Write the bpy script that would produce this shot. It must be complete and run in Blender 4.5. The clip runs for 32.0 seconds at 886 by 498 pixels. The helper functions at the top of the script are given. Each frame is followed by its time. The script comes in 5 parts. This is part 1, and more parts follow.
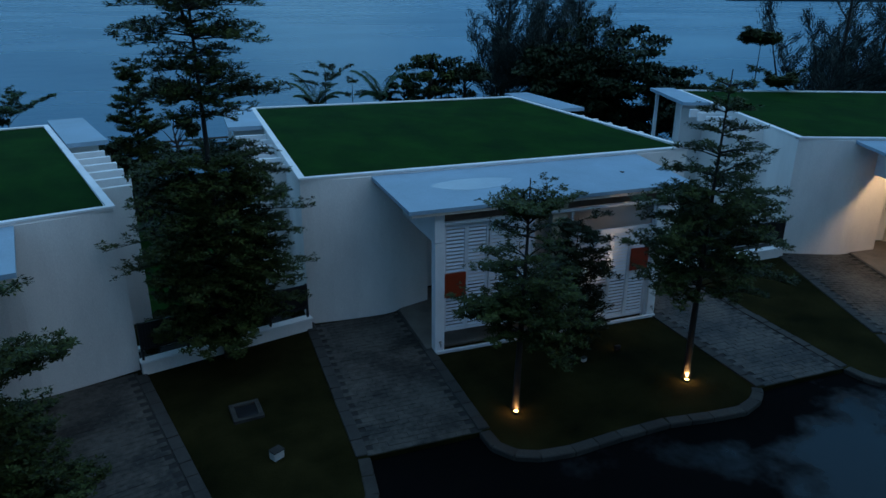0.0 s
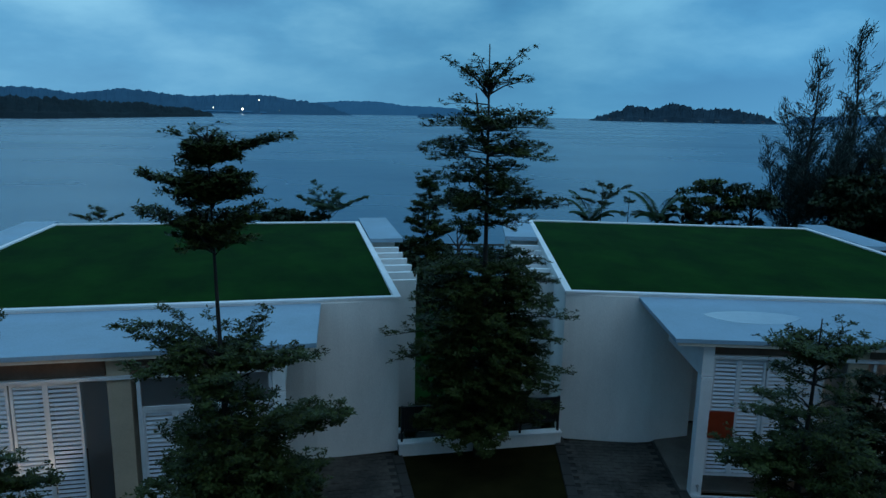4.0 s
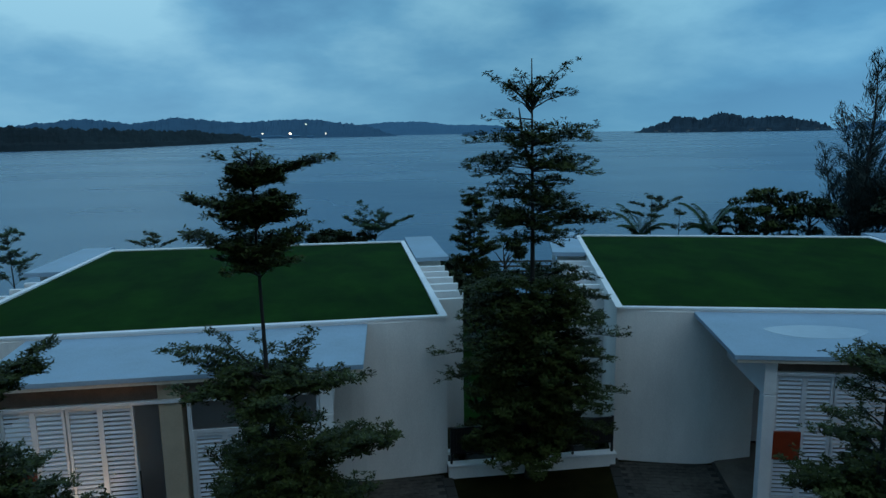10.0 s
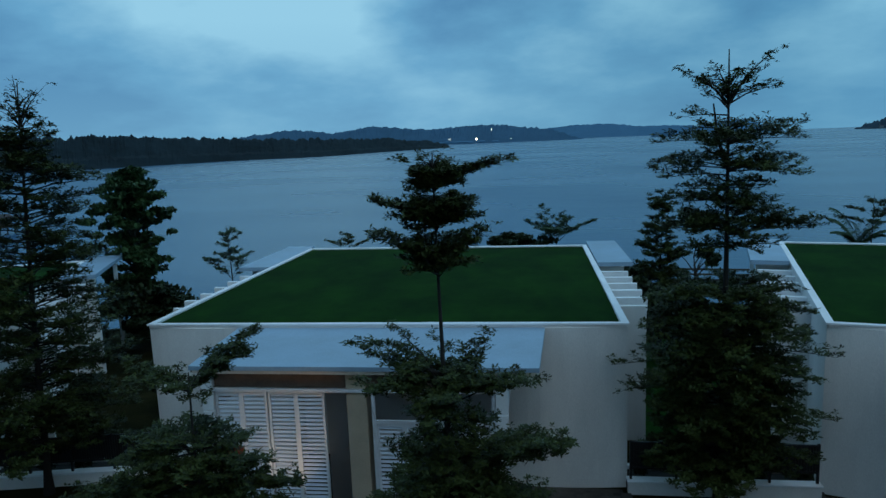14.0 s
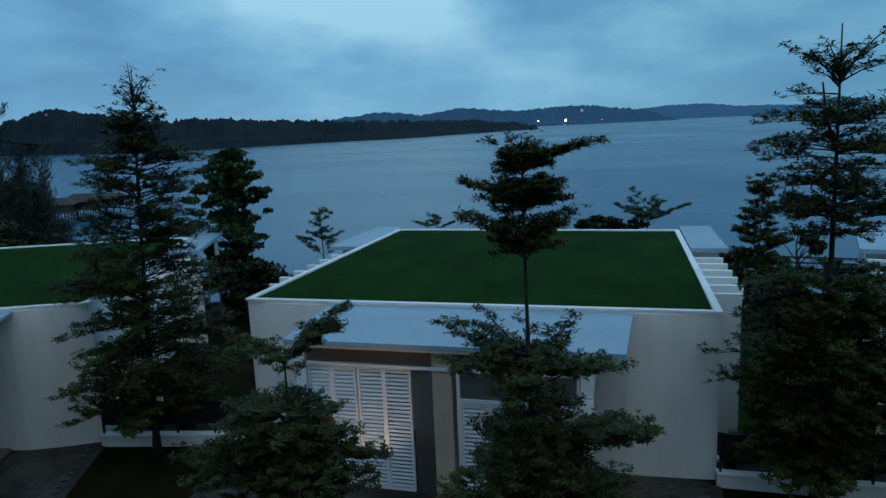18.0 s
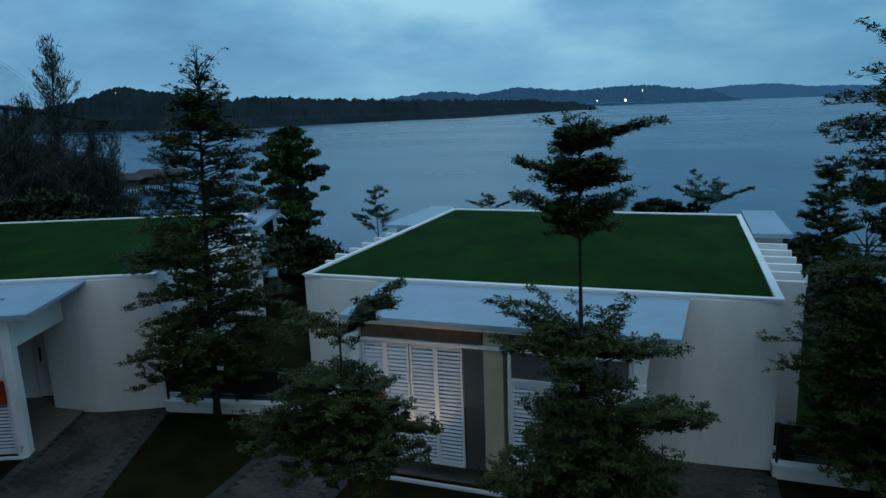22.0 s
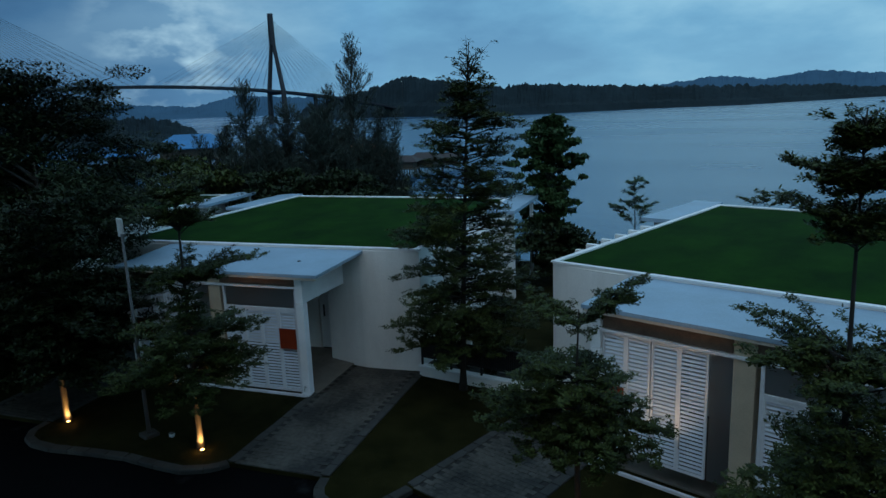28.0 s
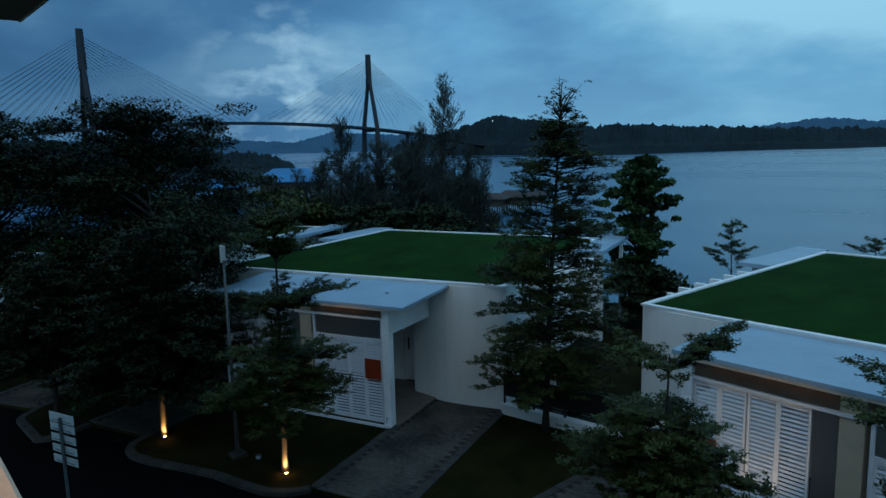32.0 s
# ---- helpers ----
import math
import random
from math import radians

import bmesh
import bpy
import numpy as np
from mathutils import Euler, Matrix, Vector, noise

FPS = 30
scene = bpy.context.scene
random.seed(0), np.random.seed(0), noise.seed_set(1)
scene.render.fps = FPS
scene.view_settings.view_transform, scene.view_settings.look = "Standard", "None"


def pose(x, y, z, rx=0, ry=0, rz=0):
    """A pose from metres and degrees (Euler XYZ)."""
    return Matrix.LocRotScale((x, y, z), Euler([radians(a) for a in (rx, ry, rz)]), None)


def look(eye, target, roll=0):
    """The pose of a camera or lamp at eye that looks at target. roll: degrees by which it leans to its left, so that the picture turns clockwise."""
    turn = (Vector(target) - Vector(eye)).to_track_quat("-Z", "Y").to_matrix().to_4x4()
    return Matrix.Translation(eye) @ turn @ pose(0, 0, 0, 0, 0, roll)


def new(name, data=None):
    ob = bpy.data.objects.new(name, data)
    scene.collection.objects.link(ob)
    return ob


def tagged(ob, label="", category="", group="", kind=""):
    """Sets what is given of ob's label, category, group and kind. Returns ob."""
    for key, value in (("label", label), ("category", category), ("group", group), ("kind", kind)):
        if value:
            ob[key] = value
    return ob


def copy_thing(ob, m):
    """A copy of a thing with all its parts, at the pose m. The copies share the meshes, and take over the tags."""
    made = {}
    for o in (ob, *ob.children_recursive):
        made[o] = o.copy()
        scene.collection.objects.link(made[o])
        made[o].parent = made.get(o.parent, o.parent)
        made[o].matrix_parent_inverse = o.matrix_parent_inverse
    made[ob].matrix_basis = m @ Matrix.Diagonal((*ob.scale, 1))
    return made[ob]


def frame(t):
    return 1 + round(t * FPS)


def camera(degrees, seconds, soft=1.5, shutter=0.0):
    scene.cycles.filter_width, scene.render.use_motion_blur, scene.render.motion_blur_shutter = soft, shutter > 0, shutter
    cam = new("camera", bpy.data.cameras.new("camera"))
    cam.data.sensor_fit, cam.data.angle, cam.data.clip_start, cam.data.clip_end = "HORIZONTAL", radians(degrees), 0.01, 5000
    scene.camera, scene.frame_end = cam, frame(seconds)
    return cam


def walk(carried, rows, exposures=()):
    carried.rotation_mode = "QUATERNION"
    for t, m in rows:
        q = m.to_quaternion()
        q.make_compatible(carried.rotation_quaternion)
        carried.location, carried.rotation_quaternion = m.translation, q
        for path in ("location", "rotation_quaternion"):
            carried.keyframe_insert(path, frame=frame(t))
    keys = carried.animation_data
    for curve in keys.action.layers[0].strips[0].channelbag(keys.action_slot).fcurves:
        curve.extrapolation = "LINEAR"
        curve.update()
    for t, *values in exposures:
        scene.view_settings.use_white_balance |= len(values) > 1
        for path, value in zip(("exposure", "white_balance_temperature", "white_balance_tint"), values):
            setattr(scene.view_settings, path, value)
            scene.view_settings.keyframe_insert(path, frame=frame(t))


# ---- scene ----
cam = camera(66.2, 32.0)
PATH = [
    (0, (0.257, 0.030, 8.240), (1.314, 1.576, 7.538), 0.28),
    (0.5, (0.220, 0.038, 8.250), (1.256, 1.618, 7.594), -0.40),
    (1, (0.166, 0.048, 8.246), (1.173, 1.668, 7.646), 0.06),
    (1.5, (0.140, 0.031, 8.256), (1.034, 1.729, 7.692), -0.22),
    (2, (0.135, 0.003, 8.252), (0.908, 1.777, 7.747), -0.24),
    (2.5, (0.146, -0.022, 8.259), (0.773, 1.824, 7.812), 0.19),
    (3, (0.164, -0.028, 8.269), (0.683, 1.851, 7.822), 0.10),
    (3.5, (0.149, -0.038, 8.281), (0.631, 1.856, 7.860), 0.77),
    (4, (0.126, -0.149, 8.283), (0.520, 1.773, 7.893), 1.11),
    (4.5, (0.154, 0.054, 8.283), (0.548, 1.981, 7.919), 0.70),
    (6.5, (0.163, 0.001, 8.262), (0.533, 1.934, 7.907), 0.31),
    (7, (0.168, -0.013, 8.265), (0.522, 1.924, 7.911), 0.16),
    (7.5, (0.158, -0.005, 8.268), (0.504, 1.933, 7.916), -0.07),
    (8, (0.156, -0.023, 8.271), (0.466, 1.922, 7.923), -0.25),
    (8.5, (0.177, 0.008, 8.266), (0.455, 1.958, 7.919), -0.54),
    (9, (0.183, 0.009, 8.266), (0.458, 1.961, 7.922), -0.57),
    (9.5, (0.176, 0.027, 8.259), (0.445, 1.979, 7.916), -0.71),
    (10, (0.185, 0.033, 8.256), (0.445, 1.987, 7.917), -0.90),
    (10.5, (0.172, 0.022, 8.260), (0.418, 1.977, 7.916), -1.02),
    (11, (0.163, 0.024, 8.251), (0.358, 1.988, 7.929), -0.50),
    (11.5, (0.234, 0.029, 8.245), (0.307, 2.000, 7.913), -0.54),
    (12, (0.241, 0.048, 8.219), (0.192, 2.022, 7.903), -0.76),
    (12.5, (0.256, 0.145, 8.214), (0.159, 2.119, 7.907), -1.46),
    (13, (0.268, 0.115, 8.207), (0.089, 2.083, 7.900), -1.70),
    (13.5, (0.257, 0.100, 8.209), (0.027, 2.064, 7.910), -2.16),
    (14, (0.255, 0.139, 8.203), (-0.016, 2.096, 7.890), -2.26),
    (14.5, (0.258, 0.103, 8.200), (-0.025, 2.061, 7.901), -2.34),
    (16.5, (0.263, 0.071, 8.207), (-0.135, 2.003, 7.880), -2.28),
    (17, (0.258, 0.058, 8.211), (-0.174, 1.981, 7.873), -2.31),
    (17.5, (0.249, 0.080, 8.212), (-0.231, 1.989, 7.858), -2.55),
    (18, (0.248, 0.063, 8.213), (-0.270, 1.962, 7.858), -2.46),
    (18.5, (0.255, 0.030, 8.219), (-0.275, 1.926, 7.871), -2.59),
    (19, (0.240, 0.078, 8.200), (-0.310, 1.966, 7.832), -2.65),
    (19.5, (0.225, 0.046, 8.209), (-0.337, 1.925, 7.819), -2.57),
    (20, (0.241, 0.035, 8.196), (-0.329, 1.908, 7.790), -2.51),
    (20.5, (0.233, 0.032, 8.197), (-0.348, 1.900, 7.781), -2.47),
    (21, (0.243, 0.006, 8.205), (-0.360, 1.864, 7.778), -2.50),
    (21.5, (0.241, 0.004, 8.195), (-0.395, 1.852, 7.769), -2.48),
    (22, (0.250, 0.010, 8.211), (-0.416, 1.851, 7.805), -2.15),
    (22.5, (0.260, 0.021, 8.210), (-0.457, 1.846, 7.814), -2.20),
    (23, (0.262, 0.067, 8.208), (-0.423, 1.912, 7.853), -1.07),
    (23.5, (0.254, 0.016, 8.205), (-0.453, 1.858, 7.874), -1.11),
    (24, (0.314, -0.029, 8.197), (-0.493, 1.775, 7.889), -0.73),
    (24.5, (0.319, 0.000, 8.212), (-0.557, 1.761, 7.847), 0.29),
    (25, (0.316, 0.028, 8.227), (-0.670, 1.731, 7.870), -1.03),
    (25.5, (0.392, 0.006, 8.228), (-0.657, 1.676, 7.896), 0.78),
    (26, (0.466, -0.034, 8.248), (-0.647, 1.590, 7.896), 0.58),
    (26.5, (0.468, -0.029, 8.255), (-0.703, 1.547, 7.873), -0.60),
    (28.5, (0.539, -0.076, 8.284), (-0.802, 1.348, 7.865), -2.42),
    (29, (0.514, -0.073, 8.265), (-0.861, 1.316, 7.842), -2.47),
    (29.5, (0.459, -0.064, 8.267), (-0.946, 1.294, 7.842), -2.39),
    (30, (0.470, -0.071, 8.263), (-0.970, 1.250, 7.838), -2.56),
    (30.5, (0.479, -0.088, 8.267), (-0.982, 1.215, 7.854), -2.57),
    (31, (0.542, -0.154, 8.263), (-0.936, 1.141, 7.892), -2.10),
    (31.5, (0.550, -0.177, 8.268), (-0.936, 1.121, 7.938), -1.78),
    (32, (0.556, -0.164, 8.270), (-0.936, 1.134, 7.971), -1.47),
]
walk(cam, [(t, look(eye, target, roll)) for t, eye, target, roll in PATH], [(0, 0.0, 5680, 14), (2, -0.03, 5950, 15), (3.2, -0.05, 5750, 6), (5, 0.0, 6000, 8), (9, 0.02, 6420, 10), (14, 0.03, 6380, 10), (20, 0.15, 6680, 13), (26, 0.15, 6720, 13), (29, 0.15, 6700, 13), (32, 0.05, 6250, 10)])

# ---------------------------------------------------------------- world, sun, exposure
scene.view_settings.exposure = 0.0
world = bpy.data.worlds.new("dusk_sky")
world.use_nodes = True
scene.world = world
wn, wl = world.node_tree.nodes, world.node_tree.links
wn.clear()


def wnode(kind, **values):
    n = wn.new(kind)
    for key, value in values.items():
        n.inputs[key].default_value = value
    return n


w_out, w_bg = wn.new("ShaderNodeOutputWorld"), wn.new("ShaderNodeBackground")
w_co = wn.new("ShaderNodeTexCoord")
w_sep = wn.new("ShaderNodeSeparateXYZ")
wl.new(w_co.outputs["Generated"], w_sep.inputs[0])
# a flat cloud deck: the direction is divided by its height, so clouds shrink towards the horizon
w_up = wn.new("ShaderNodeMath")
w_up.operation = "MAXIMUM"
w_up.inputs[1].default_value = 0.0
wl.new(w_sep.outputs["Z"], w_up.inputs[0])
w_add = wn.new("ShaderNodeMath")
w_add.operation = "ADD"
w_add.inputs[1].default_value = 0.34
wl.new(w_up.outputs[0], w_add.inputs[0])
w_div = wn.new("ShaderNodeVectorMath")
w_div.operation = "DIVIDE"
w_cmb = wn.new("ShaderNodeCombineXYZ")
for k in "XYZ":
    wl.new(w_add.outputs[0], w_cmb.inputs[k])
wl.new(w_co.outputs["Generated"], w_div.inputs[0])
wl.new(w_cmb.outputs[0], w_div.inputs[1])
cloud = wnode("ShaderNodeTexNoise", Scale=1.5, Detail=8.0, Roughness=0.54, Distortion=0.0)
wl.new(w_div.outputs[0], cloud.inputs["Vector"])
streak = wnode("ShaderNodeTexNoise", Scale=0.7, Detail=2.0, Roughness=0.5, Distortion=0.0)
wl.new(w_div.outputs[0], streak.inputs["Vector"])
w_mixn = wn.new("ShaderNodeMath")
w_mixn.operation = "ADD"
wl.new(cloud.outputs[0], w_mixn.inputs[0])
wl.new(streak.outputs[0], w_mixn.inputs[1])
w_ramp = wn.new("ShaderNodeValToRGB")
er = w_ramp.color_ramp.elements
er[0].position, er[0].color = 0.415, (0.080, 0.235, 0.425, 1)
er[1].position, er[1].color = 0.605, (0.30, 0.59, 0.76, 1)
mid = w_ramp.color_ramp.elements.new(0.50)
mid.color = (0.137, 0.365, 0.57, 1)
w_half = wn.new("ShaderNodeMath")
w_half.operation = "MULTIPLY"
w_half.inputs[1].default_value = 0.5
wl.new(w_mixn.outputs[0], w_half.inputs[0])
wl.new(w_half.outputs[0], w_ramp.inputs[0])
# pale band low over the sea, and the brighter middle of the overcast
w_low = wn.new("ShaderNodeValToRGB")
lo = w_low.color_ramp.elements
lo[0].position, lo[0].color = 0.0, (0.185, 0.42, 0.60, 1)
lo[1].position, lo[1].color = 0.16, (0.15, 0.37, 0.57, 1)
wl.new(w_sep.outputs["Z"], w_low.inputs[0])
w_lowfac = wn.new("ShaderNodeMapRange")
w_lowfac.inputs["From Min"].default_value, w_lowfac.inputs["From Max"].default_value = 0.0, 0.17
w_lowfac.inputs["To Min"].default_value, w_lowfac.inputs["To Max"].default_value = 0.65, 0.0
wl.new(w_sep.outputs["Z"], w_lowfac.inputs["Value"])
w_mix1 = wn.new("ShaderNodeMix")
w_mix1.data_type = "RGBA"
wl.new(w_lowfac.outputs[0], w_mix1.inputs["Factor"])
wl.new(w_ramp.outputs[0], w_mix1.inputs[6])
wl.new(w_low.outputs[0], w_mix1.inputs[7])
w_zen = wn.new("ShaderNodeMapRange")
w_zen.inputs["From Min"].default_value, w_zen.inputs["From Max"].default_value = 0.42, 0.95
w_zen.inputs["To Min"].default_value, w_zen.inputs["To Max"].default_value = 0.0, 1.0
wl.new(w_sep.outputs["Z"], w_zen.inputs["Value"])
w_mix2 = wn.new("ShaderNodeMix")
w_mix2.data_type = "RGBA"
w_mix2.inputs[7].default_value = (0.30, 0.52, 0.72, 1)
wl.new(w_zen.outputs[0], w_mix2.inputs["Factor"])
wl.new(w_mix1.outputs[2], w_mix2.inputs[6])
# the overcast is palest where the last light is, and deeper blue on both sides of it
w_half_x = wn.new("ShaderNodeMapRange")
w_half_x.inputs["From Min"].default_value, w_half_x.inputs["From Max"].default_value = -1.0, 1.0
wl.new(w_sep.outputs["X"], w_half_x.inputs["Value"])
w_side = wn.new("ShaderNodeValToRGB")
w_side.color_ramp.interpolation = "B_SPLINE"
sides = w_side.color_ramp.elements
sides[0].position, sides[0].color = 0.0, (0.34, 0.38, 0.46, 1)
sides[1].position, sides[1].color = 1.0, (0.95, 1.02, 1.06, 1)
for pos, tint in ((0.03, (0.35, 0.40, 0.50)), (0.075, (0.48, 0.54, 0.65)), (0.13, (0.92, 0.93, 0.96)), (0.18, (1.20, 1.18, 1.19)), (0.25, (1.21, 1.17, 1.18)), (0.40, (1.09, 1.06, 1.04)), (0.55, (0.81, 0.87, 0.88)), (0.68, (0.60, 0.72, 0.77)), (0.80, (0.86, 0.97, 1.03))):
    sides.new(pos).color = (*tint, 1)
wl.new(w_half_x.outputs[0], w_side.inputs[0])
w_dim = wn.new("ShaderNodeVectorMath")
w_dim.operation = "MULTIPLY"
wl.new(w_mix2.outputs[2], w_dim.inputs[0])
wl.new(w_side.outputs[0], w_dim.inputs[1])
# a break in the overcast by the bridge, with bright puffs in it
w_gap = wn.new("ShaderNodeVectorMath")
w_gap.operation = "DISTANCE"
w_gap.inputs[1].default_value = (-0.876, 0.474, 0.088)
wl.new(w_co.outputs["Generated"], w_gap.inputs[0])
w_near = wn.new("ShaderNodeMapRange")
w_near.inputs["From Min"].default_value, w_near.inputs["From Max"].default_value = 0.03, 0.135
w_near.inputs["To Min"].default_value, w_near.inputs["To Max"].default_value = 1.0, 0.0
wl.new(w_gap.outputs["Value"], w_near.inputs["Value"])
puff = wnode("ShaderNodeTexNoise", Scale=15.0, Detail=6.0, Roughness=0.5, Distortion=0.0)
w_flat = wn.new("ShaderNodeMapping")
w_flat.inputs["Scale"].default_value = (1.0, 1.0, 2.0)
wl.new(w_co.outputs["Generated"], w_flat.inputs[0])
wl.new(w_flat.outputs[0], puff.inputs["Vector"])
w_puff = wn.new("ShaderNodeMapRange")
w_puff.inputs["From Min"].default_value, w_puff.inputs["From Max"].default_value = 0.48, 0.70
wl.new(puff.outputs[0], w_puff.inputs["Value"])
w_amt = wn.new("ShaderNodeMath")
w_amt.operation = "MULTIPLY"
wl.new(w_near.outputs[0], w_amt.inputs[0])
wl.new(w_puff.outputs[0], w_amt.inputs[1])
w_break = wn.new("ShaderNodeMix")
w_break.data_type = "RGBA"
w_break.inputs[7].default_value = (0.34, 0.56, 0.70, 1)
wl.new(w_amt.outputs[0], w_break.inputs["Factor"])
wl.new(w_dim.outputs[0], w_break.inputs[6])
sky = wn.new("ShaderNodeTexSky")
sky.sky_type = "NISHITA"
sky.sun_disc = False
sky.sun_elevation, sky.sun_rotation = radians(-4.0), radians(146)
w_bg2 = wn.new("ShaderNodeBackground")
w_bg2.inputs["Strength"].default_value = 0.05
wl.new(sky.outputs[0], w_bg2.inputs["Color"])
wl.new(w_break.outputs[2], w_bg.inputs["Color"])
w_bg.inputs["Strength"].default_value = 1.0
w_sum = wn.new("ShaderNodeAddShader")
wl.new(w_bg.outputs[0], w_sum.inputs[0])
wl.new(w_bg2.outputs[0], w_sum.inputs[1])
wl.new(w_sum.outputs[0], w_out.inputs["Surface"])

sun = new("sun", bpy.data.lights.new("sun", "SUN"))
sun.data.energy, sun.data.angle, sun.data.color = 0.32, radians(60), (1.0, 0.90, 0.80)
sun.matrix_world = look((30, -25, 58), (0, 20, 0))

# ---------------------------------------------------------------- materials


def material(name, base, rough=0.7, dark=0.75, grain=30.0, stain=1.2, bump=0.15, metal=0.0, distance=0.01, stretch=(1, 1, 1), per_piece=0.0, spec=0.5, warm=None, world_scale=False, span=(0.5, 0.95)):
    """A surface with fine grain, larger stains and relief, in metres."""
    m = bpy.data.materials.new(name)
    m.use_nodes = True
    n, l = m.node_tree.nodes, m.node_tree.links
    bsdf = n["Principled BSDF"]
    co = n.new("ShaderNodeTexCoord")
    mp = n.new("ShaderNodeMapping")
    mp.inputs["Scale"].default_value = stretch
    if world_scale:
        l.new(n.new("ShaderNodeNewGeometry").outputs["Position"], mp.inputs[0])
    else:
        l.new(co.outputs["Object"], mp.inputs[0])
    fine, large = n.new("ShaderNodeTexNoise"), n.new("ShaderNodeTexNoise")
    fine.inputs["Scale"].default_value, fine.inputs["Detail"].default_value = grain, 5
    large.inputs["Scale"].default_value, large.inputs["Detail"].default_value = stain, 6
    large.inputs["Roughness"].default_value = 0.62
    for t in (fine, large):
        l.new(mp.outputs[0], t.inputs["Vector"])
    add = n.new("ShaderNodeMath")
    add.operation = "MULTIPLY_ADD"
    add.inputs[1].default_value = 0.45
    l.new(fine.outputs[0], add.inputs[0])
    l.new(large.outputs[0], add.inputs[2])
    ramp = n.new("ShaderNodeValToRGB")
    e = ramp.color_ramp.elements
    e[0].position, e[1].position = span
    e[0].color = (*[c * dark for c in base], 1)
    e[1].color = (*[min(1, c * (2 - dark) ** 0.5) for c in (warm or base)], 1)
    l.new(add.outputs[0], ramp.inputs[0])
    out = ramp.outputs[0]
    if per_piece:
        info = n.new("ShaderNodeObjectInfo")
        hsv = n.new("ShaderNodeHueSaturation")
        rng = n.new("ShaderNodeMapRange")
        rng.inputs["To Min"].default_value, rng.inputs["To Max"].default_value = 1 - per_piece, 1 + per_piece
        l.new(info.outputs["Random"], rng.inputs["Value"])
        l.new(rng.outputs[0], hsv.inputs["Value"])
        l.new(out, hsv.inputs["Color"])
        out = hsv.outputs[0]
    l.new(out, bsdf.inputs["Base Color"])
    r2 = n.new("ShaderNodeMapRange")
    r2.inputs["To Min"].default_value, r2.inputs["To Max"].default_value = max(0.02, rough - 0.12), min(1, rough + 0.12)
    l.new(large.outputs[0], r2.inputs["Value"])
    l.new(r2.outputs[0], bsdf.inputs["Roughness"])
    bsdf.inputs["Metallic"].default_value = metal
    bsdf.inputs["Specular IOR Level"].default_value = spec
    if bump:
        b = n.new("ShaderNodeBump")
        b.inputs["Strength"].default_value, b.inputs["Distance"].default_value = bump, distance
        l.new(add.outputs[0], b.inputs["Height"])
        l.new(b.outputs[0], bsdf.inputs["Normal"])
    return m


def leaf_material(name, low, high, rough=0.55):
    m = bpy.data.materials.new(name)
    m.use_nodes = True
    n, l = m.node_tree.nodes, m.node_tree.links
    bsdf = n["Principled BSDF"]
    geo = n.new("ShaderNodeNewGeometry")
    co = n.new("ShaderNodeTexCoord")
    big = n.new("ShaderNodeTexNoise")
    big.inputs["Scale"].default_value = 1.3
    l.new(co.outputs["Object"], big.inputs["Vector"])
    add = n.new("ShaderNodeMath")
    add.operation = "MULTIPLY_ADD"
    add.inputs[1].default_value = 0.55
    l.new(geo.outputs["Random Per Island"], add.inputs[0])
    l.new(big.outputs[0], add.inputs[2])
    ramp = n.new("ShaderNodeValToRGB")
    e = ramp.color_ramp.elements
    e[0].position, e[1].position = 0.4, 1.05
    e[0].color, e[1].color = (*low, 1), (*high, 1)
    l.new(add.outputs[0], ramp.inputs[0])
    l.new(ramp.outputs[0], bsdf.inputs["Base Color"])
    bsdf.inputs["Roughness"].default_value = rough
    bsdf.inputs["Specular IOR Level"].default_value = 0.15
    return m


def glow_material(name, color, strength):
    m = bpy.data.materials.new(name)
    m.use_nodes = True
    bsdf = m.node_tree.nodes["Principled BSDF"]
    bsdf.inputs["Base Color"].default_value = (*color, 1)
    bsdf.inputs["Emission Color"].default_value = (*color, 1)
    bsdf.inputs["Emission Strength"].default_value = strength
    return m


M_WALL = material("cream_wall_paint", (0.83, 0.805, 0.775), 0.8, 0.78, 60, 0.5, 0.12, stretch=(1, 1, 0.35))
M_WHITE = material("white_paint", (0.88, 0.89, 0.90), 0.6, 0.85, 40, 0.8, 0.08)
M_CANOPY = material("pale_painted_concrete", (0.285, 0.405, 0.515), 0.5, 0.8, 25, 0.7, 0.15)
M_LOUVRE = material("white_louvre_enamel", (0.68, 0.72, 0.79), 0.4, 0.9, 30, 2.0, 0.05, per_piece=0.05)
M_FRAME = material("white_frame_enamel", (0.74, 0.75, 0.78), 0.65, 0.85, 30, 2.0, 0.05, spec=0.3)
M_BEIGE = material("beige_render", (0.55, 0.44, 0.32), 0.8, 0.8, 50, 1.5, 0.15)
M_SOFFIT = material("brown_timber_soffit", (0.16, 0.10, 0.07), 0.6, 0.6, 40, 3.0, 0.2, stretch=(1, 8, 1))
M_ORANGE = material("orange_red_panel", (0.27, 0.032, 0.008), 0.45, 0.7, 30, 3.0, 0.05)
M_DARKMETAL = material("black_metal", (0.018, 0.019, 0.021), 0.5, 0.7, 60, 4.0, 0.1, metal=0.3)
M_STEEL = material("brushed_steel", (0.55, 0.55, 0.55), 0.3, 0.8, 60, 4.0, 0.05, metal=1.0)
M_FASCIA = material("cream_fascia_trim", (0.66, 0.56, 0.46), 0.5, 0.75, 30, 1.2, 0.08)
M_PLINTH = material("grey_beige_concrete", (0.17, 0.15, 0.125), 0.8, 0.6, 30, 1.5, 0.2)
M_POLE = material("grey_painted_pole", (0.10, 0.105, 0.11), 0.6, 0.7, 40, 3.0, 0.05)
